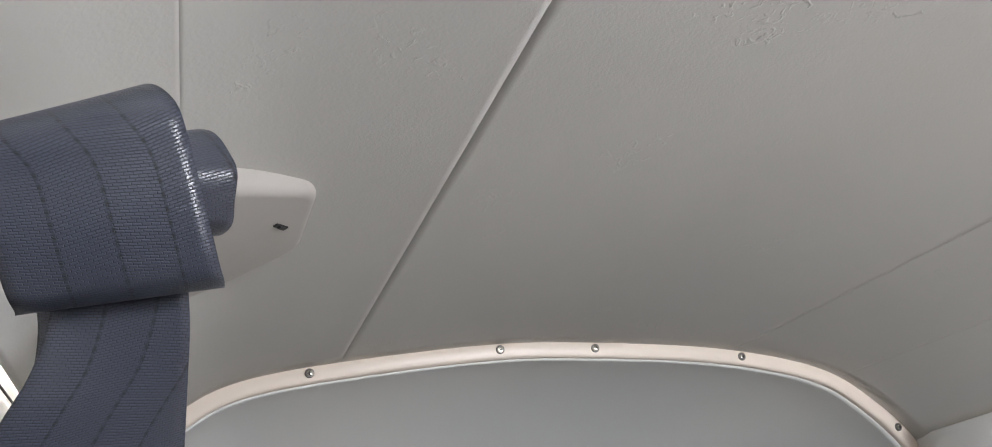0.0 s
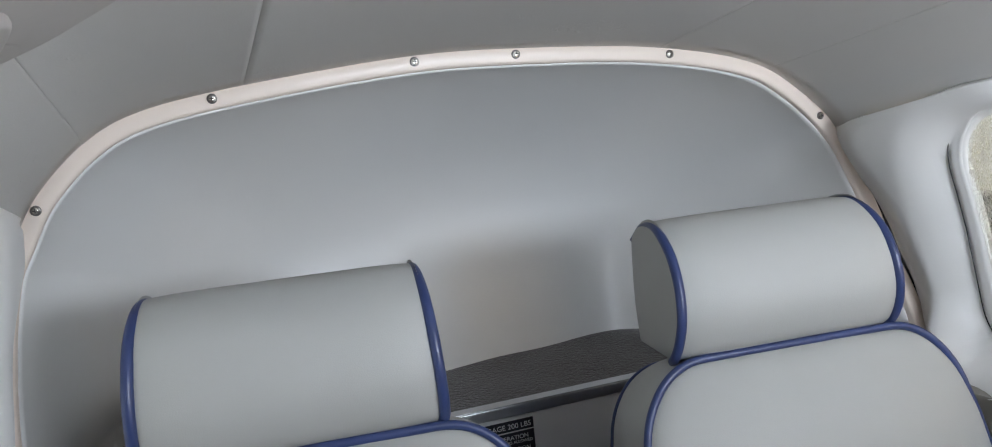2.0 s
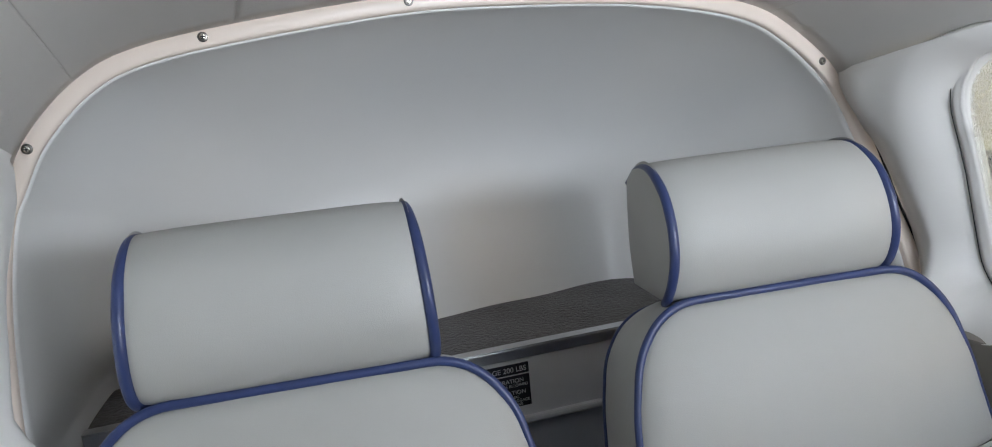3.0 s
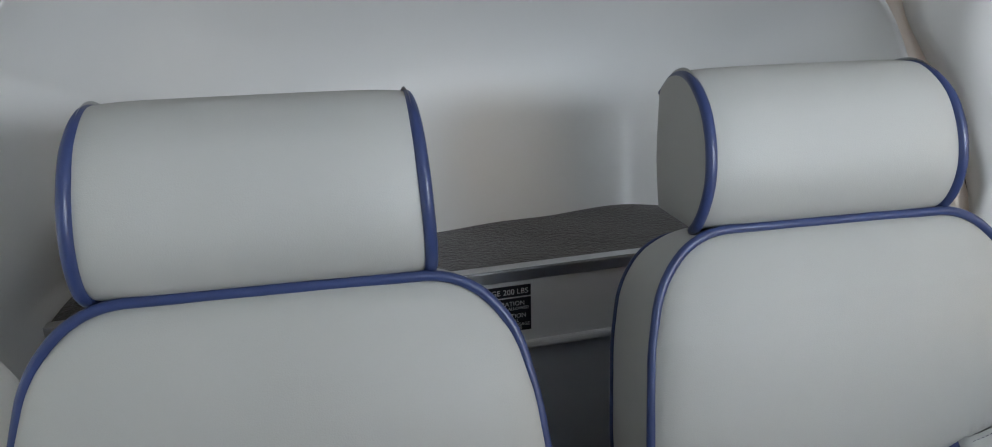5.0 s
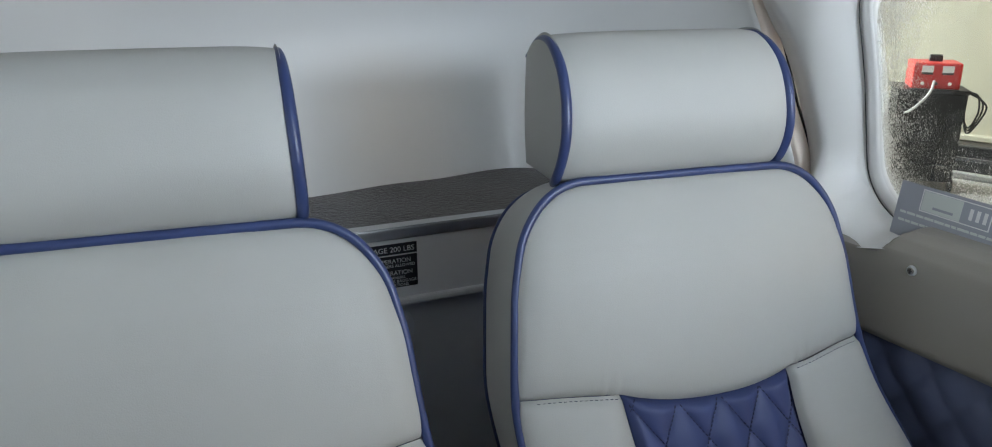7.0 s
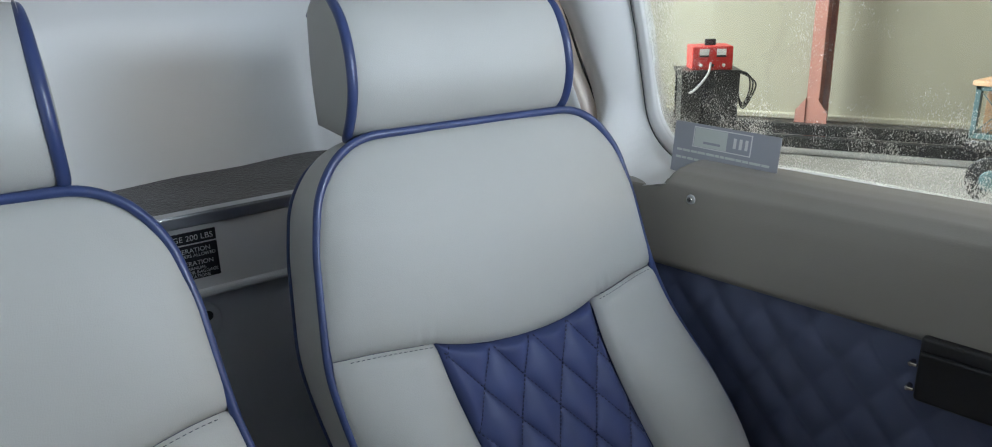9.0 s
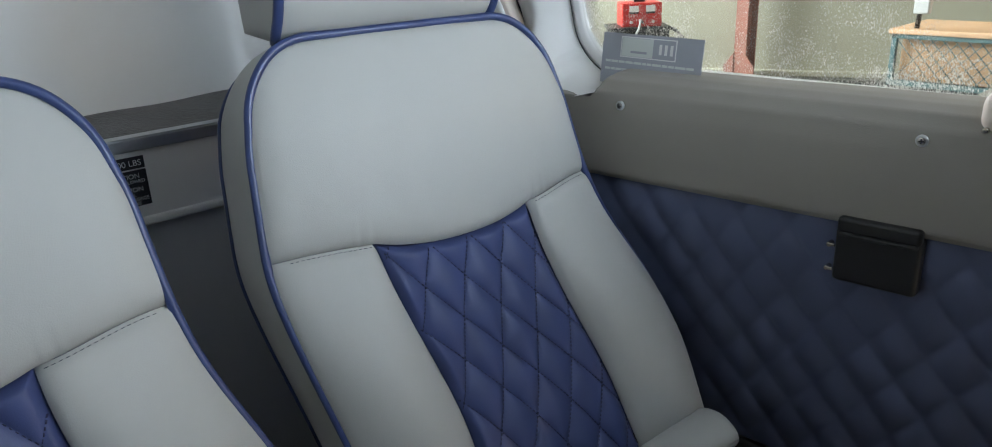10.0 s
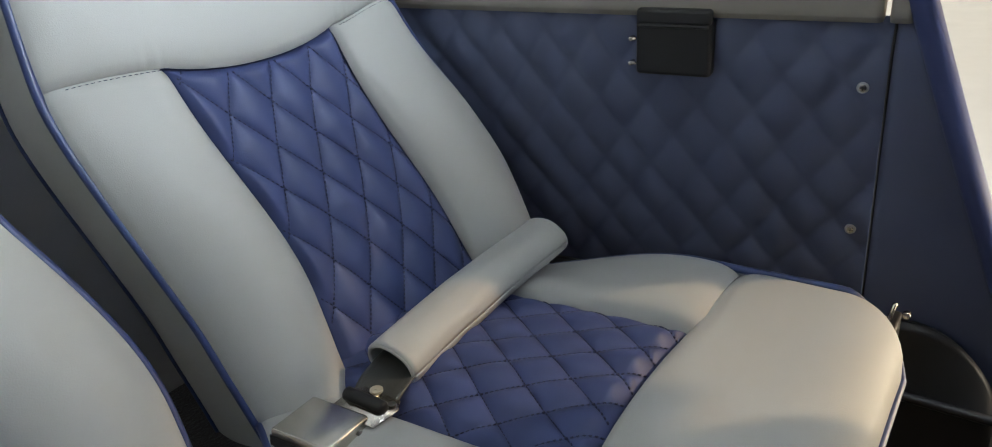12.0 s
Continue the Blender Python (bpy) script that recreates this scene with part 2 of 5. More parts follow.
def mirror(p):
    return Vector((2 * CX - p[0] + 1.75 * skew(p[1]), p[1], p[2]))


def rounded_loop(y0, y1, z0, z1, r, n=12, lean=0.0):
    pts = []
    for cy, cz, a0 in ((y1 - r, z1 - r, 0), (y0 + r, z1 - r, 90), (y0 + r, z0 + r, 180), (y1 - r, z0 + r, 270)):
        for k in range(n):
            a = radians(a0 + 90 * k / (n - 1))
            pts.append((cy + r * math.cos(a) + lean * (cz + r * math.sin(a) - z0), cz + r * math.sin(a)))
    out = []
    for i, p in enumerate(pts):
        q = pts[(i + 1) % len(pts)]
        m = max(1, int(math.dist(p, q) / 0.015))
        out += [(lerp(p[0], q[0], k / m), lerp(p[1], q[1], k / m)) for k in range(m)]
    return out


def to_border(p, c, y0, y1, z0, z1):
    d = (p[0] - c[0], p[1] - c[1])
    s = min(((y1 - c[0]) / d[0]) if d[0] > 1e-9 else ((y0 - c[0]) / d[0] if d[0] < -1e-9 else 1e9),
            ((z1 - c[1]) / d[1]) if d[1] > 1e-9 else ((z0 - c[1]) / d[1] if d[1] < -1e-9 else 1e9))
    return (c[0] + d[0] * s, c[1] + d[1] * s)


WIN = rounded_loop(0.115, 0.6845, 0.752, 1.035, 0.060, 12, 0.21)


def roof_line(y, z):
    """Heights above the window's middle are drawn out to the headliner's edge."""
    if z <= 0.93:
        return z
    return 0.93 + (z - 0.93) * (1.049 + rise(y) + edge_rise(y) - 0.93) / 0.13


def arch_edge(z):
    """Where the side trim ends at the rear frame's leg, which leans forward downwards."""
    return max(0.745, min(0.925, 0.788 + 0.5 * (z - 0.77) + 0.25 * max(0, z - 0.95)) - 0.004)


def pane_edge(z):
    return 0.681 + 0.21 * (z - 0.735)


def pane_gap(y, z):
    """Distance from the pane's outline."""
    return min(math.dist((y, z), p) for p in WIN)


def pillar_bulge(y, z, d):
    """How far the pillar behind the window stands inboard, at distance d from the pane: it rolls outwards towards the
    surround, and its foot comes inwards to the sill pad."""
    roll = 1 - (1 - min(1, max(0, d - 0.021) / 0.060)) ** 2
    foot = wall_x(y, z) - (0.596 - 0.10 * y)
    near_frame = soft(y, arch_edge(z) - 0.06, arch_edge(z))
    return lerp(0.034 * roll * soft(y, 0.60, 0.72) * (1 - 0.8 * near_frame), foot,
                soft(-z, -0.83, -0.735) * soft(d, 0.021, 0.065) * soft(y, 0.62, 0.68) * soft(z, 0.712, 0.722) * (1 - 0.8 * near_frame))


def wall_with_window(name, side, loop, y0, y1, z0, label):
    c = (sum(p[0] for p in loop) / len(loop), sum(p[1] for p in loop) / len(loop))
    rings, n = 30, len(loop)
    verts = []
    border = [to_border(p, c, y0, y1, z0, 1.06) for p in loop]
    for corner in ((y0, z0), (y1, z0), (y0, 1.06), (y1, 1.06)):
        k = min(range(n), key=lambda i: math.dist(border[i], corner))
        border[k] = corner
    for k in range(rings):
        t = k / (rings - 1)
        for p, q in zip(loop, border):
            y, z = lerp(p[0], q[0], t), lerp(p[1], q[1], t)
            z = roof_line(y, z)
            edge = pane_edge(min(z, 1.03)) + 0.026
            if y > edge:
                y = edge + (y - edge) * max(0.02, arch_edge(z) - edge) / (y1 - edge)
            d = pane_gap(y, z)
            v = Vector((wall_x(y, z) - pillar_bulge(y, z, d), y, z))
            verts.append(v if side > 0 else mirror(v))
    ob = mesh_part(name, verts, grid_faces(rings, n, True), WHITE)
    mod = ob.modifiers.new("thickness", "SOLIDIFY")
    mod.thickness, mod.offset = 0.02, -1 if side > 0 else 1
    return tagged(ob, label, "wall", kind="structure")


def lift(p, side):
    z = roof_line(*p)
    return Vector((wall_x(p[0], z), p[0], z))


def offset_loop(loop, d):
    n, out = len(loop), []
    for i, p in enumerate(loop):
        a, b = loop[i - 1], loop[(i + 1) % n]
        t = Vector((b[0] - a[0], b[1] - a[1]))
        if t.length < 1e-9:
            t = Vector((1, 0))
        t.normalize()
        out.append((p[0] + t.y * d, p[1] - t.x * d))
    return out


def window(name, side, loop, label):
    w = thing(name, label, "window", kind="structure")
    # moulded surround: from the pane inwards, over a rounded lip, to the wall
    prof = [(-0.004, 0.014), (-0.0035, 0.007), (-0.001, 0.0035), (0.002, 0.0015), (0.006, 0.0), (0.010, -0.001), (0.0135, -0.0014), (0.0150, -0.0006), (0.0155, 0.008)]
    verts, n = [], len(loop)
    for d, x in prof:
        for p in offset_loop(loop, d):
            v = lift(p, side)
            v.x += x
            verts.append(v if side > 0 else mirror(v))
    mesh_part("window_frame", verts, grid_faces(len(prof), n, True), WHITE, w)
    ring = [lift(p, side) + Vector((-0.0020, 0, 0)) for p in offset_loop(loop, 0.0162)]
    tube("gap_seal", ring if side > 0 else [mirror(v) for v in ring], 0.0008, DARK, w, sides=6, closed=True)
    verts = []
    for x in (0.007, 0.010):
        for p in offset_loop(loop, -0.0005):
            v = lift(p, side)
            v.x += x
            verts.append(v if side > 0 else mirror(v))
    faces = [tuple(range(n)), tuple(range(2 * n - 1, n - 1, -1))] + [(i, (i + 1) % n, n + (i + 1) % n, n + i) for i in range(n)]
    pane = mesh_part("pane", verts, faces, GLASS, w, "scratched acrylic pane with white flecks", flat=True)
    pane.visible_shadow = False
    return w


def glass():
    m = bpy.data.materials.new("scratched_acrylic")
    m.use_nodes = True
    n, l = m.node_tree.nodes, m.node_tree.links
    out = n["Material Output"]
    n.remove(n["Principled BSDF"])
    clear = n.new("ShaderNodeBsdfTransparent")
    clear.inputs[0].default_value = (0.93, 0.95, 0.93, 1)
    shine = n.new("ShaderNodeBsdfGlossy")
    shine.inputs["Roughness"].default_value = 0.03
    fres = n.new("ShaderNodeFresnel")
    fres.inputs[0].default_value = 1.45
    m1 = n.new("ShaderNodeMixShader")
    l.new(fres.outputs[0], m1.inputs[0])
    l.new(clear.outputs[0], m1.inputs[1])
    l.new(shine.outputs[0], m1.inputs[2])
    co = n.new("ShaderNodeTexCoord")
    fleck = n.new("ShaderNodeTexNoise")
    fleck.inputs["Scale"].default_value = 640
    fleck.inputs["Detail"].default_value = 4
    fleck.inputs["Roughness"].default_value = 0.75
    patch = n.new("ShaderNodeTexNoise")
    patch.inputs["Scale"].default_value = 9
    patch.inputs["Detail"].default_value = 4
    patch.inputs["Roughness"].default_value = 0.7
    drawn = n.new("ShaderNodeMapping")
    drawn.inputs["Scale"].default_value = (1, 1, 0.55)
    drawn.inputs["Rotation"].default_value = (0.35, 0, 0)
    l.new(co.outputs["Object"], drawn.inputs["Vector"])
    l.new(drawn.outputs[0], fleck.inputs["Vector"])
    l.new(co.outputs["Object"], patch.inputs["Vector"])
    sep = n.new("ShaderNodeSeparateXYZ")
    l.new(co.outputs["Object"], sep.inputs[0])
    # dried spray lies thickest along the bottom and the rear edge of the pane
    low = n.new("ShaderNodeMapRange")
    low.inputs["From Min"].default_value, low.inputs["From Max"].default_value = 0.86, 0.76
    low.inputs["To Min"].default_value, low.inputs["To Max"].default_value = 0.0, 0.10
    l.new(sep.outputs["Z"], low.inputs["Value"])
    back = n.new("ShaderNodeMapRange")
    back.inputs["From Min"].default_value, back.inputs["From Max"].default_value = 0.62, 0.70
    back.inputs["To Min"].default_value, back.inputs["To Max"].default_value = 0.0, 0.14
    l.new(sep.outputs["Y"], back.inputs["Value"])

    def add(a, b, op="ADD"):
        k = n.new("ShaderNodeMath")
        k.operation = op
        for i, q in enumerate((a, b)):
            if isinstance(q, (int, float)):
                k.inputs[i].default_value = q
            else:
                l.new(q, k.inputs[i])
        return k.outputs[0]

    v = add(add(fleck.outputs[0], add(patch.outputs[0], 0.45, "MULTIPLY")), add(low.outputs[0], back.outputs[0]))
    cut = n.new("ShaderNodeMapRange")
    cut.inputs["From Min"].default_value, cut.inputs["From Max"].default_value = 0.862, 0.902
    l.new(v, cut.inputs["Value"])
    dirt = n.new("ShaderNodeBsdfTranslucent")
    dirt.inputs[0].default_value = (0.85, 0.86, 0.84, 1)
    white = n.new("ShaderNodeBsdfDiffuse")
    white.inputs[0].default_value = (0.8, 0.8, 0.78, 1)
    both = n.new("ShaderNodeMixShader")
    l.new(dirt.outputs[0], both.inputs[1])
    l.new(white.outputs[0], both.inputs[2])
    m2 = n.new("ShaderNodeMixShader")
    l.new(add(cut.outputs[0], 0.9, "MULTIPLY"), m2.inputs[0])
    l.new(m1.outputs[0], m2.inputs[1])
    l.new(both.outputs[0], m2.inputs[2])
    l.new(m2.outputs[0], out.inputs[0])
    return m


GLASS = glass()
wall_with_window("wall_right", 1, WIN, 0.05, 0.92, 0.60, "white moulded cabin side wall with a rounded window opening")
wall_with_window("wall_left", -1, WIN, -0.02, 0.92, 0.62, "white moulded cabin side wall with a rounded window opening")
grid("wall_left_lower", lambda i, j: mirror((wall_x(lerp(-0.02, 0.92, i), 0.5) - 0.004, lerp(-0.02, 0.92, i), lerp(0.0, 0.63, j))), 20, 16, BLUE, thick=0.01)
tagged(bpy.data.objects["wall_left_lower"], "plain blue leather lower side wall", "wall", kind="structure")
window("window_1", 1, WIN, "rounded cabin window with a speckled scratched pane")
window("window_2", -1, WIN, "rounded cabin window in a white surround")


def front_wall(side):
    """The unseen side ahead of the rear trim: a lower panel, a rail and posts, open above on the right."""
    name = "wall_front_right" if side > 0 else "wall_front_left"
    w = thing(name, "unseen cabin side ahead of the rear trim, shaped to limit daylight", "wall", kind="structure")
    def x(y, z):
        v = Vector((wall_x(y, z) + 0.004, y, z))
        return v if side > 0 else mirror(v)
    # the left panel is closed and blue to keep side light out
    grid("lower_panel", lambda i, j: x(lerp(-0.12, -1.3, i), lerp(0.0, 0.12 if side > 0 else 1.08, j)), 20, 20, TAN if side > 0 else BLUE, w, thick=0.0)
    # the right rail hangs lower to shorten the sun's reach
    grid("roof_rail", lambda i, j: x(lerp(-0.02, -1.3, i), lerp(1.0 if side > 0 else 1.08, 1.055 + rise(lerp(-0.02, -1.3, i)), j)), 20, 6, WHITE, w)
    if side < 0:
        grid("rear_post", lambda i, j: x(lerp(-0.02, -0.12, i), lerp(0.0, 1.08, j)), 6, 18, WHITE, w)
    grid("front_post", lambda i, j: x(lerp(-1.0, -1.3, i), lerp(0.22, 1.08, j)), 6, 18, WHITE, w)
    return w


front_wall(1)
front_wall(-1)
# plain unseen light blockers for the front row's backs, with a gap between them
for name, w, x, h in (("wall_front_left", 0.63, -0.335, 1.030), ("wall_front_right", 0.46, 0.37, 1.030), ("front_blocker_middle", 0.16, 0.06, 0.930)):
    box(name, (w, 0.03, h), (x, -0.40, h / 2), BLACK, bevel=0.004)
    tagged(bpy.data.objects[name], "plain black unseen partition added in front to block light", "wall", kind="structure")
# raised parts added to shade the right side and the left seat
box("front_blocker_upper", (0.55, 0.038, 0.180), (0.415, -0.40, 0.990), BLACK, bevel=0.004)
box("front_blocker_upper_left", (0.66, 0.036, 0.132), (-0.260, -0.40, 1.095), BLACK, bevel=0.004)
for name in ("front_blocker_upper", "front_blocker_upper_left"):
    tagged(bpy.data.objects[name], "plain black raised part of the unseen light-blocking partition", "wall", kind="structure")
box("floor", (1.5, 2.7, 0.03), (CX, -0.02, -0.015), CARPET, bevel=0.004)
tagged(bpy.data.objects["floor"], "charcoal carpeted cabin floor", "floor", kind="structure")


# ---------------------------------------------------------------- rear frame and moulding
trim = thing("frame_trim", "cream plastic arch trim round the rear bulkhead", "trim", kind="structure")
prof = [(0.000, 0.004), (0.000, -0.004), (0.003, -0.0065), (0.013, -0.008), (0.021, -0.0080), (0.0240, -0.0066), (0.0250, -0.004), (0.0250, 0.006)]
verts = []
N = 170
for i in range(N):
    s = i / (N - 1)
    p, d = arch_at(s), arch_in(s)
    for a, b in prof:
        verts.append(p + d * a + Vector((0, b, 0)))
mesh_part("arch", verts, grid_faces(N, len(prof)), CREAM, trim)
tube("gap_seal", [arch_at(k / 120) - arch_in(k / 120) * 0.0024 + Vector((0, -0.004, 0)) for k in range(121)], [0.0012 + 0.0012 * soft(k, 92, 104) for k in range(121)], DARK, trim, sides=6)

for x, z in ((-0.494, 1.066), (-0.294, 1.168), (-0.056, 1.190), (0.077, 1.192), (0.308, 1.177), (0.555, 1.066)):
    best = min((arch_at(k / 400) + arch_in(k / 400) * 0.0125 for k in range(401)), key=lambda q: (q.x - x) ** 2 + (q.z - z) ** 2)
    screw("screw", best + Vector((0, -0.0078, 0)), (0, -1, 0), "small crosshead screw in a cup washer on the arch trim", "screws of the arch trim")


tube("trim_gap", [arch_at(lerp(0.06, 0.94, k / 150)) - arch_in(lerp(0.06, 0.94, k / 150)) * 0.0008 + Vector((0, -0.0035, 0)) for k in range(151)], 0.0010, DARK, trim, "dark gap line", sides=6)


def dish(i, j):
    """The moulding behind the frame: a bowl that closes the tail."""
    i = i ** 1.6
    p = arch_at(j) + arch_in(j) * 0.0235
    q = Vector((lerp(p.x, CX + 0.02, i), 0, lerp(p.z, 0.63, i)))
    reach = lerp(0.46, 0.04, soft(0.86 - p.z, 0.0, 0.14)) if p.x < 0 else 0.46
    t = 1 - min(1, i / reach)
    q.y = lerp(p.y + 0.003, 1.262 + 0.056 * math.tanh(q.x / 0.35) - 0.5 * max(0, 0.98 - q.z) ** 2, (1 - t * t) ** 0.72)
    return q


tagged(grid("rear_bulkhead", dish, 64, 150, DISH, thick=0.004), "pale grey moulded rear bulkhead, dished and matt", "bulkhead", kind="structure")

# shelf with its carpet and metal edge
SH, SY = 0.697, 1.005
shelf = thing("parcel_shelf", "carpeted shelf with a scuffed aluminium edge", "shelf")
grid("carpet", lambda i, j: Vector((lerp(-0.60, 0.66, j), lerp(SY, 1.36, i),
                                    SH + 0.0015 * math.sin(37 * j) * math.sin(11 * i))), 26, 90, CARPET, shelf, thick=0.008)
box("metal_edge", (1.26, 0.006, 0.017), (CX, SY - 0.003, SH - 0.006), ALU, shelf, "scuffed aluminium strip", bevel=0.0015)
box("metal_lip", (1.26, 0.02, 0.002), (CX, SY + 0.004, SH + 0.0035), ALU, shelf, bevel=0.0006)

box("wall_rear_upper", (1.26, 0.02, 0.100), (CX, SY + 0.010, 0.634), WHITE, bevel=0.003)
tagged(bpy.data.objects["wall_rear_upper"], "white panel below the carpeted shelf", "panel", kind="structure")
box("ledge_trim", (1.26, 0.026, 0.012), (CX, SY + 0.006, 0.584), WHITE, bevel=0.004)
tagged(bpy.data.objects["ledge_trim"], "white rounded ledge below the shelf panel", "trim", kind="structure")
box("wall_rear_lower", (1.26, 0.02, 0.60), (CX, SY + 0.022, 0.285), GREYPANEL, bevel=0.003)
tagged(bpy.data.objects["wall_rear_lower"], "grey plastic baggage bay back panel", "panel", kind="structure")


# ---------------------------------------------------------------- rear seats
UT = 0.222          # shoulder height above the seam line, along the backrest
UB = -0.37          # foot of the backrest


def half_width(u):
    w = 0.197 + 0.012 * soft(u, 0.16, -0.02) + 0.012 * math.exp(-((u + 0.21) / 0.13) ** 2)
    w -= 0.035 * soft(u, 0.10, 0.20) * 0.35
    r = 0.072
    if u > UT - r:
        k = (u - (UT - r)) / r
        w = w - r + r * math.sqrt(max(0, 1 - k * k))
    return w


def lower_seam(x):
    """Height of the seam under the upper panel: a bow over the quilting."""
    a = abs(x)
    if a < 0.100:
        return -0.014 + 0.016 * (a / 0.100) ** 2.2
    if x > 0:           # the outboard end sits a little higher
        return 0.002 + 0.006 * math.sin((a - 0.100) / 0.11 * math.pi * 0.6) + 0.010 * soft(a, 0.10, 0.20)
    return 0.002 + 0.006 * math.sin((a - 0.100) / 0.11 * math.pi * 0.6)


def back_curve(u):
    """Forward offset of the backrest: fuller towards the foot."""
    t = max(0, -u) / 0.37
    return 0.050 * t ** 1.6


def quilt_half(u):
    t = min(1, max(0, -u / 0.36))
    return 0.100 - 0.008 * math.sin(math.pi * t) + 0.014 * t


def crown(x, u):
    """Soft rounding of the whole front towards its outline."""
    a = min(1, abs(x) / half_width(u))
    e = max(0, (UT - u) / 0.10)
    return 0.020 * (1 - a ** 3.0) * min(1, 0.35 + e) + 0.012 * min(1, e) ** 0.7


def groove(d, depth, r):
    """Rise from a seam, at distance d from it."""
    k = min(1, max(0, d / r))
    return depth * (math.sqrt(1 - (1 - k) ** 2) - 1)


RECLINE = math.atan(0.314)
BULGE = [0.010]       # extra width of the outboard bolster


def seat_point(x, u, w):
    """Local place: x across, u up the backrest, w forwards out of it. The foot stands a little outboard."""
    x += 0.050 * soft(-u, -0.02, 0.26) + BULGE[0] * soft(x, 0.10, 0.21) * soft(-u, -0.06, 0.14)
    return Vector((x, u * math.sin(RECLINE) - w * math.cos(RECLINE), u * math.cos(RECLINE) + w * math.sin(RECLINE)))


def quilt_height(x, u, p, q, puff, shift=0.0):
    """Puffed diamonds; shift moves one family of the stitched lines."""
    a, b = x / p + u / q, x / p - u / q - shift
    f = abs(math.sin(math.pi * a)) * abs(math.sin(math.pi * b))
    return puff * f ** 0.55


def stitches(name, x0, x1, u0, u1, p, q, inside, place, parent, gap=0.0048, size=(0.0032, 0.0009), lift_by=0.0018, shift=0.0, facing=(0, -0.7, 0.7)):
    """Short thread stitches along the quilting lines, as small raised bars."""
    verts, faces = [], []
    L = math.hypot(p, q)
    for sgn in (1, -1):
        for k in range(-60, 61):
            # x / p + sgn * u / q = k
            steps = int((u1 - u0) / (gap * q / L))
            for i in range(steps):
                u = u0 + (u1 - u0) * i / steps
                x = p * (k - sgn * u / q + (shift if sgn < 0 else 0.0))
                if not (x0 < x < x1) or not inside(x, u):
                    continue
                c = place(x, u)
                a = place(x - sgn * p / L * 0.0005, u + q / L * 0.0005)
                t = (a - c).normalized()
                nrm = (place(x + 0.004, u) - place(x - 0.004, u)).cross(place(x, u + 0.004) - place(x, u - 0.004)).normalized()
                if nrm.dot(Vector(facing)) < 0:
                    nrm = -nrm
                s = t.cross(nrm)
                b = len(verts)
                for m in (-1, 1):
                    for e, cut, h in ((-1, 1.0, -0.0004), (1, 1.0, -0.0004), (-1, 0.86, lift_by), (1, 0.86, lift_by)):
                        verts.append(c + t * m * cut * size[0] / 2 + s * e * size[1] / 2 + nrm * h)
                faces += [(b, b + 1, b + 3, b + 2), (b + 4, b + 6, b + 7, b + 5), (b, b + 2, b + 6, b + 4), (b + 1, b + 5, b + 7, b + 3), (b + 2, b + 3, b + 7, b + 6)]
    return tagged(mesh_part(name, verts, faces, THREAD, parent), "rows of dark stitched thread", kind="stuff")


def rear_seat(name, label, at):
    seat = thing(name, label, "seat", at, "rear seats")
    back = backrest(seat)
    headrest(seat)
    before = set(seat.children)
    cushion(seat)
    for ob in set(seat.children) - before:
        ob.matrix_local = pose(0.010, 0.0, 0.008, 0, 0, 5.5)
    return seat


QP, QQ = 0.050, 0.087       # width and height of a quilted diamond


def quilt_back_point(x, u):
    d = min(quilt_half(u) - abs(x), lower_seam(x) - u)
    w = back_curve(u) + crown(x, u) - 0.010 + groove(d, 0.009, 0.016) + quilt_height(x, u, QP, QQ, 0.0066, 0.30) * soft(d, 0, 0.01)
    return seat_point(x, u, w)


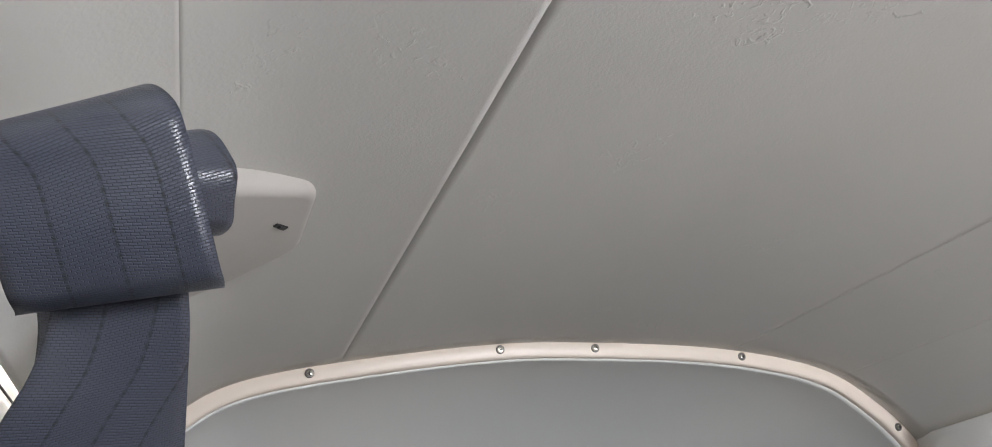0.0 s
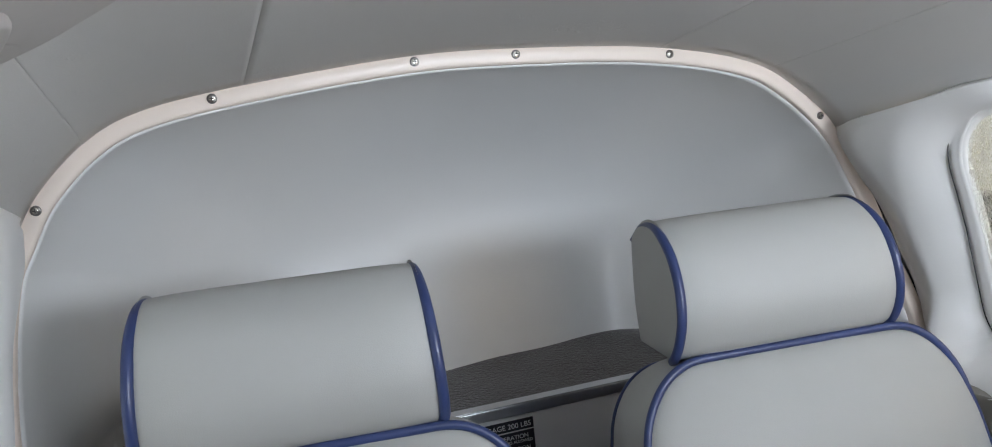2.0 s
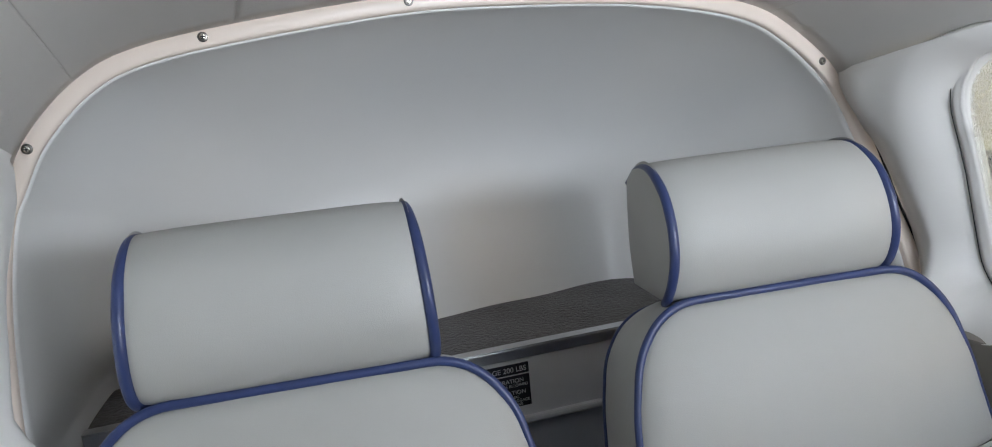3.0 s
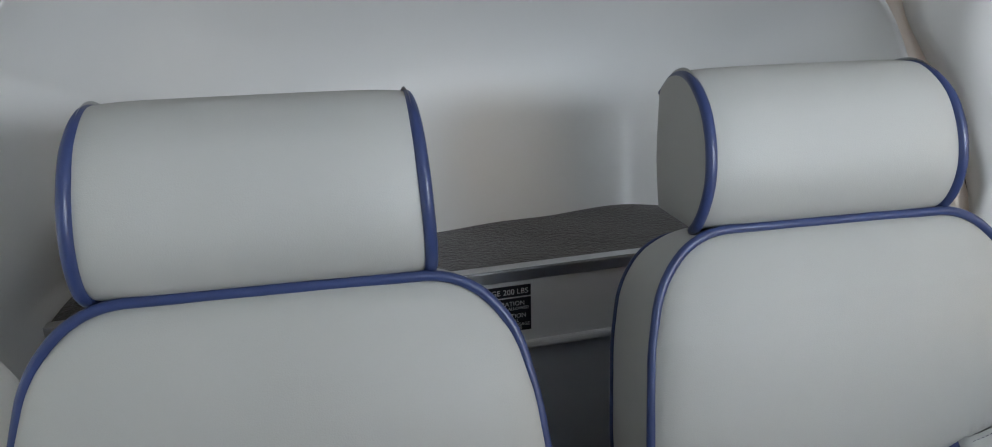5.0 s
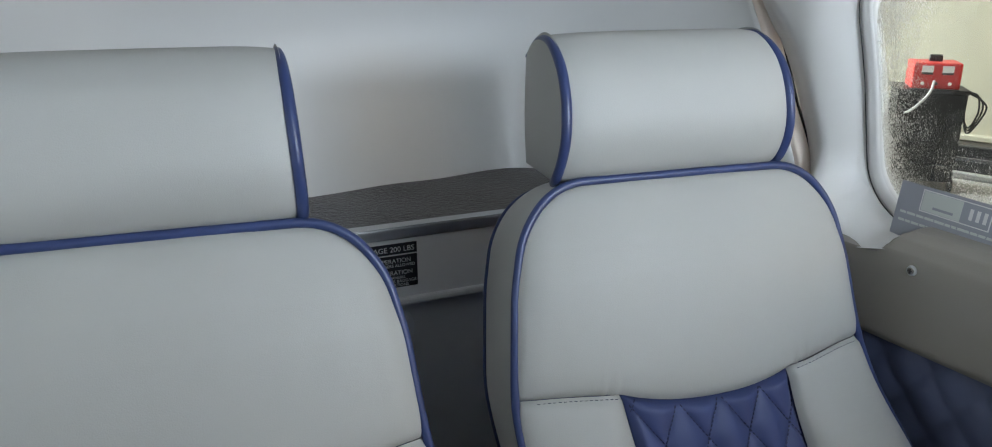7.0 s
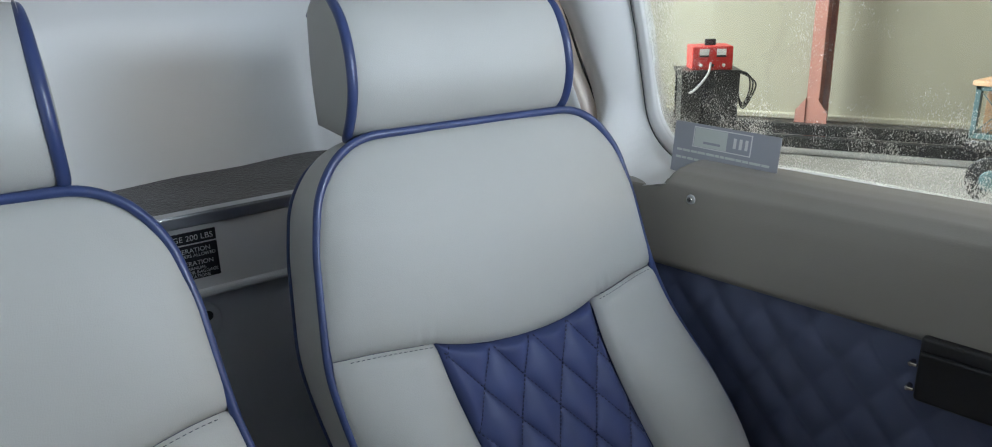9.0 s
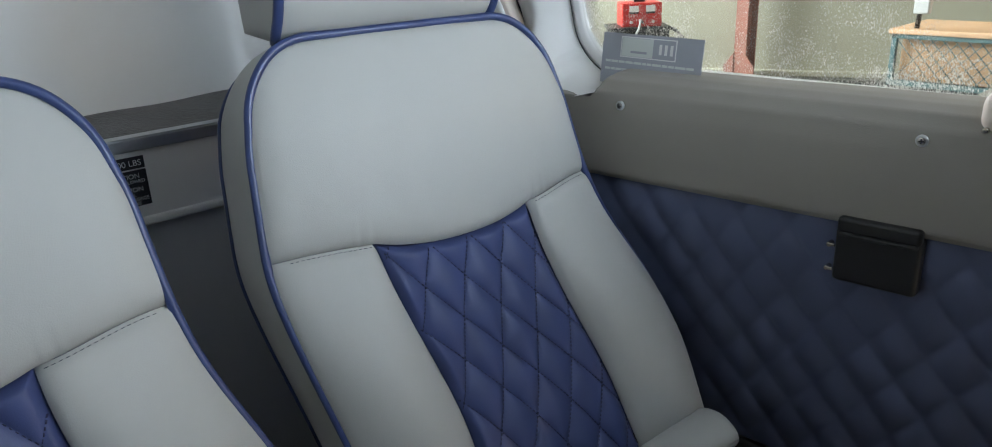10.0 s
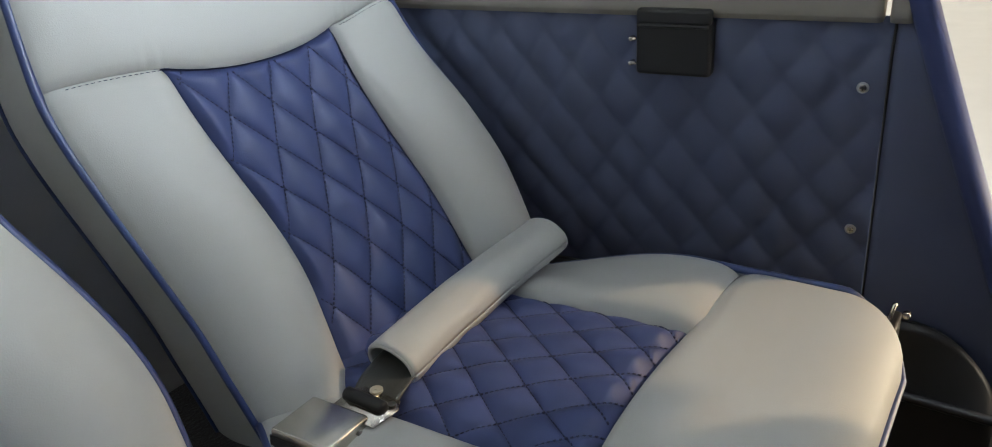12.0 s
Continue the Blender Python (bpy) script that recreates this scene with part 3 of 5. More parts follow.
def backrest(seat):
    # upper panel
    def upper(i, j):
        s = 2 * j - 1
        lo = lower_seam(s * 0.208)
        u = lerp(lo, UT, i)
        x = s * half_width(u)
        d = min(u - lo, half_width(u) - abs(x), (UT - u) * 1.0)
        w = back_curve(u) + crown(x, u) + groove(min(u - lo, 1), 0.012, 0.030) + groove(min(half_width(u) - abs(x), UT - u), 0.010, 0.028)
        w += 0.0030 * math.exp(-((abs(x) - 0.112) / 0.007) ** 2) * math.exp(-(u - lo) / 0.018) * math.sin((abs(x) - 0.118) * 700)
        w += 0.0020 * noise.noise((x * 9, u * 9, 3)) + 0.0006 * noise.noise((x * 30, u * 22, 7))
        return seat_point(x, u, w)
    grid("upper_panel", upper, 46, 90, GREY, seat)

    # side bolsters
    for side in (-1, 1):
        def bolster(i, j, side=side):
            u0 = UB
            t = j
            x_top = lerp(quilt_half(0), half_width(0), t)
            u = lerp(u0, lower_seam(side * x_top), i)
            a, b = quilt_half(u), half_width(u)
            x = lerp(a, b, t)
            d_top = lower_seam(side * x_top) - u
            w = back_curve(u) + crown(x, u) + groove(d_top, 0.009, 0.022) + groove(min(x - a, 1), 0.014, 0.030) + groove(b - x, 0.010, 0.028)
            w += 0.022 * soft(-u, 0.0, 0.16) * math.sin(math.pi * min(1, (x - a) / (b - a)))
            w += 0.0020 * noise.noise((x * 8 + 5, u * 8, 1)) + 0.0006 * noise.noise((x * 30, u * 22, 2))
            return seat_point(side * x, u, w)
        grid("side_bolster", bolster, 60, 30, GREY, seat)

    def quilt(i, j):
        s = 2 * j - 1
        x0 = s * quilt_half(0)
        u = lerp(UB, lower_seam(x0) - 0.0005, i)
        x = s * quilt_half(u)
        return quilt_back_point(x, u)
    grid("quilted_panel", quilt, 300, 170, BLUE, seat, "diamond-quilted blue leather panel")
    stitches("quilt_stitching", -0.13, 0.13, -0.33, 0.01, QP, QQ,
             lambda x, u: abs(x) < quilt_half(u) - 0.004 and u < lower_seam(x) - 0.004, quilt_back_point, seat, lift_by=0.0020, shift=0.30)

    # thread along the seam under the upper panel
    def on_seam(x):
        u = lower_seam(x) - 0.0025
        return seat_point(x, u, back_curve(u) + crown(x, u) - 0.0048)
    for side in (-1, 1):
        sv, sf = [], []
        for k in range(17):
            x = side * lerp(0.106, 0.190, k / 16)
            c, e = on_seam(x), on_seam(x + 0.0030)
            q, up, out = len(sv), Vector((0, 0, 0.0003)), Vector((0, -0.0007, 0))
            sv += [c - up + out, e - up + out, e + up + out, c + up + out, c, e]
            sf += [(q, q + 1, q + 2, q + 3), (q, q + 4, q + 5, q + 1), (q + 3, q + 2, q + 5, q + 4)]
        mesh_part("seam_stitching", sv, sf, THREAD, seat, "dark stitched thread")
    # outline loop from foot to foot
    outline = []
    for k in range(70):
        u = lerp(UB, UT - 0.072, k / 69)
        outline.append((-half_width(u), u))
    for k in range(1, 16):
        u = UT - 0.072 + 0.072 * math.sin(radians(90 * k / 15))
        outline.append((-half_width(u), u))
    flat = half_width(UT)
    outline += [(lerp(-flat, flat, k / 24), UT) for k in range(1, 24)]
    outline += [(-x, u) for x, u in reversed(outline[:85])]
    edge = [seat_point(x, u, back_curve(u) + 0.001) for x, u in outline]
    tube("front_piping", edge, 0.0046, PIPE, seat, "blue leather piping", sides=10)

    depth = 0.118
    def side_strip(i, j):
        k = j * (len(outline) - 1)
        a = outline[int(round(k))]
        w = back_curve(a[1]) - depth * i
        bulge = 0.006 * math.sin(math.pi * i)
        n = Vector((a[0], 0, 0)).normalized() if a[1] < UT - 0.05 else Vector((a[0] * 0.3, a[1], 0)).normalized()
        g = 1 + bulge / 0.22
        return seat_point(a[0] * (g - 0.02 * i), a[1] * (1 if a[1] < 0.1 else g - 0.012 * i), w)
    grid("side_strip", side_strip, 9, len(outline), GREY, seat)
    rear = [seat_point(x * 0.985, u * (1 if u < 0.1 else 0.99), back_curve(u) - depth) for x, u in outline]
    tube("rear_piping", rear, 0.0026, PIPE, seat, sides=8)

    def rear_panel(i, j):
        u = lerp(UB, UT * 0.99, i)
        return seat_point((2 * j - 1) * half_width(min(u, UT)) * 0.985, u, back_curve(u) - depth - 0.012 * math.sin(math.pi * j) ** 0.5)
    grid("rear_panel", rear_panel, 40, 24, BLUE, seat)


# headrest section: forward/back and height, from the top rear edge over the front to the foot
HEAD = [(0.192, 0.326, 0.120), (0.152, 0.351, 0.1215), (0.108, 0.356, 0.1235), (0.070, 0.334, 0.1255), (0.050, 0.300, 0.127), (0.043, 0.265, 0.1285),
        (0.050, 0.236, 0.1300), (0.066, 0.216, 0.1300), (0.090, 0.206, 0.125)]


def headrest(seat):
    fr = spline([(y, z, h) for y, z, h in HEAD], 40)
    base = Vector((-0.011, 0.0, 0.0))
    def shell(i, j):
        p = fr[int(round(i * 39))]
        s = 2 * j - 1
        e = (abs(s)) ** 6
        return Vector((base.x + s * p.z, p.x + 0.010 * e * (1 - abs(2 * i - 1) ** 4) + 0.0012 * noise.noise((s * 2, i * 3, 5)), p.y - 0.004 * e * math.sin(math.pi * min(1, i * 2))))
    grid("headrest_front", shell, 40, 50, GREY, seat)
    # back and foot close the cushion
    foot, top = fr[-1], fr[0]
    def rear(i, j):
        s = 2 * j - 1
        y = lerp(top.x, 0.160, i) + 0.008 * math.sin(math.pi * i)
        z = lerp(top.y, 0.212, i)
        return Vector((base.x + s * lerp(top.z, 0.132, i), y, z))
    grid("headrest_back", rear, 16, 20, GREY, seat)
    grid("headrest_foot", lambda i, j: Vector((base.x + (2 * j - 1) * lerp(0.132, foot.z, i), lerp(0.160, foot.x, i), lerp(0.212, foot.y, i))), 5, 20, GREY, seat)
    for side in (-1, 1):
        # end cap between front curve and back line
        def cap(i, j, side=side):
            p = fr[int(round(i * 39))]
            q = rear(i, (side + 1) / 2)
            a = Vector((base.x + side * p.z, p.x + 0.010 * (1 - abs(2 * i - 1) ** 4), p.y))
            v = a.lerp(q, j)
            v.x += side * 0.010 * math.sin(math.pi * i) ** 0.7 * math.sin(math.pi * j) ** 0.8
            return v
        grid("headrest_end", cap, 40, 14, GREY, seat)
        path = [Vector((base.x + side * (p.z + 0.001), p.x + 0.010 * (1 - abs(2 * k / 39 - 1) ** 4) - 0.001 * soft(k, 8, 16), p.y - 0.0065 * math.sin(math.pi * min(1, 2 * k / 39)) ** 0.7)) for k, p in enumerate(fr)]
        tube("headrest_piping", path, [0.0022 + 0.0032 * soft(k, 2, 14) for k in range(40)], PIPE, seat, "blue leather piping", sides=10)
    tube("headrest_rear_piping", [Vector((base.x + lerp(-1, 1, k / 20) * top.z, top.x + 0.002, top.y - 0.002)) for k in range(21)], 0.003, PIPE, seat, sides=8)


# seat cushion; local y runs backwards, z up, from the backrest's frame
CZ = -0.276          # height of the cushion's top
CF, CB = -0.635, -0.10  # front and rear edges


def cush_half(y):
    t = (y - CF) / (CB - CF)
    w = 0.228 + 0.006 * math.sin(math.pi * min(1, t * 1.05)) - 0.05 * soft(t, 0.75, 1.0)
    if t < 0.13:
        k = 1 - t / 0.13
        w -= 0.065 * (1 - math.sqrt(max(0, 1 - k * k)))
    return w


FRONT_SEAM = -0.445


def cush_quilt_half(y, x=-1):
    t = min(1, max(0, (y - FRONT_SEAM) / (CB - FRONT_SEAM)))
    return 0.128 - 0.006 * t - (0.026 if x > 0 else 0.0)


def front_seam(x):
    return FRONT_SEAM - 0.012 * (x / 0.14) ** 2 + (0.02 * max(0, abs(x) - 0.125) / 0.09)


def cush_base(x, y):
    a = min(1, abs(x) / cush_half(y))
    t = (y - CF) / (CB - CF)
    z = CZ - 0.022 * t + 0.014 * (1 - abs(2 * t - 0.5) ** 2 * 0.3)
    k = min(1, max(0, (y - FRONT_SEAM) / (CB - FRONT_SEAM)))
    return z - 0.008 * a ** 4 - (0.014 * soft(k, 0, 0.3) + 0.012 * k) * soft(-x, 0.02, 0.14) + (0.006 * math.sin(math.pi * k) - 0.050 * soft(k, 0.08, 0.80)) * soft(x, 0.08, 0.20)


def cush_quilt_point(x, y):
    d = min(cush_quilt_half(y, x) - abs(x), y - front_seam(x))
    return Vector((x, y, cush_base(x, y) - 0.007 + groove(d, 0.013, 0.022) + quilt_height(x, y, 0.048, 0.070, 0.0078) * soft(d, 0, 0.020)))


def cushion(seat):
    def roll(i, j):
        s = 2 * j - 1
        y1 = front_seam(s * 0.24)
        y = lerp(y1, CF, i)
        x = s * cush_half(y)
        z = cush_base(x, y) + groove(abs(y1 - y), 0.014, 0.035) + groove(cush_half(y) - abs(x), 0.006, 0.022) + 0.006
        k = max(0, (i - 0.62) / 0.38)
        z -= 0.048 * (1 - math.sqrt(max(0, 1 - k * k)))
        return Vector((x, y, z + 0.0015 * noise.noise((x * 8, y * 8, 2))))
    grid("front_roll", roll, 44, 80, GREY, seat)
    for side in (-1, 1):
        def bol(i, j, side=side):
            y0 = front_seam(0.18)
            y = lerp(y0, CB, i)
            a, b = cush_quilt_half(y, side) - 0.003, cush_half(y)
            x = lerp(a, b, j)
            yy = lerp(front_seam(x) - 0.003, CB, i)
            z = cush_base(x, yy) + groove(x - a, 0.022, 0.035) + groove(b - x, 0.005, 0.02) + groove(yy - front_seam(x), 0.012, 0.03) + 0.010
            return Vector((side * x, yy, z + cush_base(side * x, yy) - cush_base(x, yy)))
        grid("cushion_bolster", bol, 50, 24, GREY, seat)
    def quilt(i, j):
        s = 2 * j - 1
        y = lerp(front_seam(s * 0.128), CB, i)
        return cush_quilt_point(s * cush_quilt_half(y, s), y)
    grid("cushion_quilt", quilt, 260, 180, BLUE, seat, "diamond-quilted blue leather panel")
    stitches("cushion_stitching", -0.15, 0.15, -0.48, -0.10, 0.048, 0.070,
             lambda x, y: abs(x) < cush_quilt_half(y, x) - 0.004 and y > front_seam(x) + 0.004,
             cush_quilt_point, seat, lift_by=0.0021)
    out = []
    for k in range(60):
        y = lerp(CB, CF, (k / 59) ** 0.8)
        out.append((cush_half(y), y))
    nx = cush_half(CF)
    out += [(lerp(nx, -nx, k / 20), CF) for k in range(1, 20)]
    out += [(-x, y) for x, y in reversed(out[:60])]
    def ez(x, y):
        return cush_base(x, y) + 0.003 - 0.048 * soft(CF + 0.07 - y, 0, 0.07)
    tube("cushion_piping", [Vector((x, y, ez(x, y))) for x, y in out], 0.0046, PIPE, seat, sides=8)
    def skirt(i, j):
        x, y = out[int(round(j * (len(out) - 1)))]
        z = ez(x, y)
        return Vector((x * (1 - 0.03 * i), y + 0.02 * i * (y < CF + 0.05), lerp(z, -0.50, i)))
    grid("cushion_side", skirt, 6, len(out), GREY, seat)
    box("seat_base", (0.34, 0.40, 0.12), (0, -0.36, -0.56), BLACK, seat, bevel=0.01)


rear_seat("rear_seat", "grey leather seat with blue piping and quilted blue centre", pose(-0.253, 0.582, 0.63, 0, 0, -5.5))
BULGE[0] = 0.022
rear_seat("rear_seat", "grey leather seat with blue piping beside the quilted wall", pose(0.268, 0.582, 0.63, 0, 0, -5.5))

# ---------------------------------------------------------------- right side trim
def pad_x(y):
    return 0.600 - 0.10 * y


def panel_x(y, z=0.60):
    return 0.607 - 0.10 * y + 0.20 * max(0, 0.58 - z)


def jamb_y(z):
    """Rear edge of the door opening, which leans."""
    return 0.003 + 0.37 * (z - 0.646)


panel = thing("side_panel", "blue diamond-quilted leather side panel, dim in the shade, colour paled for haze", "panel", kind="structure")


def side_quilt_point(y, z):
    d = min(0.62 - z, y - 0.022)
    return Vector((panel_x(y, z) + 0.006 - quilt_height(y - 0.03, z, 0.062, 0.086, 0.0080) + 0.0, y, z))


def edge_strip(z, j):
    y = lerp(jamb_y(z), 0.026, j)
    return Vector((panel_x(y, z) + 0.003 + 0.006 * soft(y, 0.012, 0.022), y, z))


grid("quilted_panel", lambda i, j: side_quilt_point(lerp(0.022, 1.02, j), lerp(0.16, 0.628, i)), 110, 220, HAZEBLUE, panel, "diamond-quilted blue leather")
grid("door_edge_panel", lambda i, j: edge_strip(lerp(0.06, 0.628, i), j), 20, 30, HAZEBLUE, panel, "plain blue leather strip")
tube("panel_seam", [(panel_x(0.02, lerp(0.25, 0.625, k / 10)) + 0.006, 0.020, lerp(0.25, 0.625, k / 10)) for k in range(11)], 0.0014, DARK, panel, sides=6)

def kick_top(y):
    k = min(1, max(0, (-0.035 - y) / 0.100))
    return 0.130 + 0.122 * math.sqrt(1 - k * k)


def kick_point(i, j):
    y = lerp(-0.135, 1.02, j ** 1.8)
    z = lerp(0.0, kick_top(y), i)
    return Vector((panel_x(y, 0.30) - 0.004 + 0.012 * i ** 6, y, z))


kick = grid("kick_panel", kick_point, 24, 70, BLACK, thick=0.012)
tagged(kick, "black plastic kick panel below the quilting", "panel", kind="structure")
lace = thing("door_seal", "blue leather windlace round the open door", "trim", kind="structure")
tube("windlace", spline([(panel_x(jamb_y(z), z) - 0.006, jamb_y(z) - 0.004, z) for z in (1.02, 0.90, 0.77, 0.646, 0.52, 0.40, 0.28, 0.18)] + [(0.70, -0.30, 0.13), (0.71, -0.60, 0.13)], 60), 0.013, BLUE, lace, sides=12)
grid("scuff_plate", lambda i, j: Vector((panel_x(0, 0.3) - 0.02 + 0.10 * i, lerp(0.0, -0.9, j) - 0.05 * i, 0.17 - 0.03 * math.sin(math.pi * i))), 8, 20, BLACK, lace, thick=0.01)

pad = thing("window_sill_pad", "stone-coloured padded vinyl sill under the window", "trim", kind="structure")


def pad_point(i, j, y0, y1):
    y = lerp(y0, y1, j)
    prof_y = [(0.012, 0.620), (0.002, 0.6215), (-0.0035, 0.628), (-0.0045, 0.66), (-0.004, 0.71), (-0.001, 0.735), (0.008, 0.750), (0.024, 0.7565), (0.045, 0.758), (0.075, 0.757)]
    f = i * (len(prof_y) - 1)
    k = min(int(f), len(prof_y) - 2)
    a, b = prof_y[k], prof_y[k + 1]
    e = min(1, min(j, 1 - j) * abs(y1 - y0) / 0.006)
    wave = 0.0016 * noise.noise((y * 9, a[1] * 9, 4))
    back = 0.010 * (1 - math.sqrt(1 - (1 - e) ** 2))
    top = lerp(0.760, 0.727, soft(y, 0.584, 0.612))      # lower where the pillar's foot lies on it
    return Vector((pad_x(y) + lerp(a[0], b[0], f - k) + wave + back, y, min(top, lerp(a[1], b[1], f - k))))


grid("sill_cover", lambda i, j: pad_point(i, j, 0.030, 0.770), 55, 180, TAN, pad)
grid("sill_cover_front", lambda i, j: pad_point(i, j, 0.004, 0.026), 55, 30, TAN, pad)


def pillar_foot(i, j):
    """The ledge of the pillar's foot under the window's corner; it runs out into the pillar behind."""
    a = radians(lerp(-88, 0, j))
    z1 = 0.812 + 0.0775 * math.sin(a)
    y1 = 0.6245 + 0.0775 * math.cos(a) + 0.21 * (z1 - 0.752)
    y0 = lerp(0.587, 0.745, j)
    low = Vector((pad_x(y0) - 0.0045 + 0.012 * (1 - soft(j, 0.0, 0.1)), y0, 0.735 - 0.012 * soft(j, 0.0, 0.4)))
    p = low.lerp(Vector((wall_x(y1, z1) + 0.001, y1, z1)), i)
    p.x = lerp(low.x, wall_x(y1, z1) + 0.001, i ** 1.2)
    p.x = lerp(p.x, wall_x(p.y, p.z) - pillar_bulge(p.y, p.z, pane_gap(p.y, p.z)) + 0.001, soft(j, 0.25, 1.0))
    return p


grid("pillar_foot", pillar_foot, 40, 60, WHITE, pad, "white moulded pillar foot")
rest = thing("armrest", "pale padded armrest end on the sill pad", "armrest", Matrix.Translation((0.612, 0.104, 0.757)))
box("cover", (0.066, 0.124, 0.038), (0, 0, 0), CREAM, rest, bevel=0.012, seg=4)
disc("end_pin", 0.003, 0.006, Matrix.Translation((-0.032, 0.053, -0.016)) @ pose(0, 0, 0, 0, -90, 0), CHROME, rest, "chrome pin", sides=12, bevel=0.001)

for y, z in ((0.559, 0.721), (0.209, 0.724)):
    screw("screw", Vector((pad_x(y) - 0.0055, y, z)), (-1, -0.1, 0), "small crosshead screw in a cup washer on the sill pad", "screws of the side trim", 0.0062, ALU)
for y, z in ((0.042, 0.553), (0.040, 0.374)):
    screw("screw", Vector((panel_x(y, z) - 0.001, y, z)), (-1, -0.1, 0), "small crosshead screw in a cup washer on the blue side panel", "screws of the side trim", 0.0062, ALU)

# ashtray let into the quilting
ash = thing("ashtray", "black plastic flip ashtray set into the quilted side panel", "ashtray", face_pose((panel_x(0.237) - 0.002, 0.237, 0.593), (-1, -0.1, 0)))
box("body", (0.086, 0.064, 0.020), (0, -0.004, 0.004), BLACK, ash, bevel=0.005, seg=3)
lid = box("lid", (0.084, 0.018, 0.012), (0, 0.030, 0.010), BLACK, ash, bevel=0.004, seg=3)
box("lip", (0.080, 0.004, 0.006), (0, 0.021, 0.017), BLACK, lid, bevel=0.0015)
for dz in (0.004, -0.024):
    pin = disc("hinge_pin", 0.0028, 0.010, Matrix.Translation((-0.049, dz, 0.004)), CHROME, ash, "chrome pin", sides=14, bevel=0.001)
    box("tab", (0.007, 0.0035, 0.003), (-0.0455, dz + 0.001, 0.014), CHROME, pin, bevel=0.0008)

# card that stands behind the sill, leaning on the pane
CARD = material("grey_card", (0.36, 0.375, 0.42), 0.5, spots=0.03)
CARDLIGHT = material("pale_print", (0.62, 0.66, 0.62), 0.5)
card = thing("business_card", "grey printed card leaning on the window pane", "card", face_pose((0.598, 0.561, 0.764), (-1, -0.02, 0.12)) @ pose(0, 0, 0, 0, 0, -0.6))
box("sheet", (0.158, 0.075, 0.0007), (0, 0, 0), CARD, card, bevel=0)
box("logo_border", (0.088, 0.0270, 0.0003), (-0.004, 0.0205, 0.0006), PRINT, card, bevel=0)
box("logo_field", (0.085, 0.0242, 0.0003), (-0.004, 0.0205, 0.0008), CARD, card, bevel=0)
box("logo_block", (0.050, 0.0236, 0.0003), (-0.0208, 0.0205, 0.0010), CARDLIGHT, card, bevel=0)
box("logo_stripe", (0.026, 0.0030, 0.0003), (-0.0180, 0.0145, 0.0012), CARD, card, bevel=0)
for k in range(3):
    box("logo_bar", (0.0042, 0.0130, 0.0003), (0.0160 + 0.0085 * k, 0.0205, 0.0010), PRINT, card, bevel=0)
for row, (w, z) in enumerate(((0.140, 0.0005), (0.138, -0.0095))):
    x = -0.072
    rnd = random.Random(row + 3)
    while x < -0.072 + w:
        l = rnd.uniform(0.006, 0.016)
        box("print_bar", (l, 0.0030, 0.0003), (x + l / 2, z, 0.0006), CARDLIGHT, card, bevel=0)
        x += l + 0.0014

# chrome hook by the cushion's front corner
hook = thing("belt_hook", "small bent chrome hook beside the seat cushion", "hook", Matrix.Translation((0.508, -0.030, 0.352)))
tube("hook_wire", spline([(0.004, 0.004, -0.03), (0.0, 0.002, -0.008), (-0.002, 0, 0.004), (0.003, -0.001, 0.011), (0.008, -0.002, 0.008)], 20), 0.0022, CHROME, hook, sides=10)
disc("stud", 0.004, 0.006, Matrix.Translation((0.020, -0.012, -0.006)) @ pose(0, 0, 0, 0, -90, 0), CHROME, hook, sides=14, bevel=0.001)
box("bracket", (0.05, 0.012, 0.05), (0.022, 0.0, -0.045), BLACK, hook, bevel=0.003)


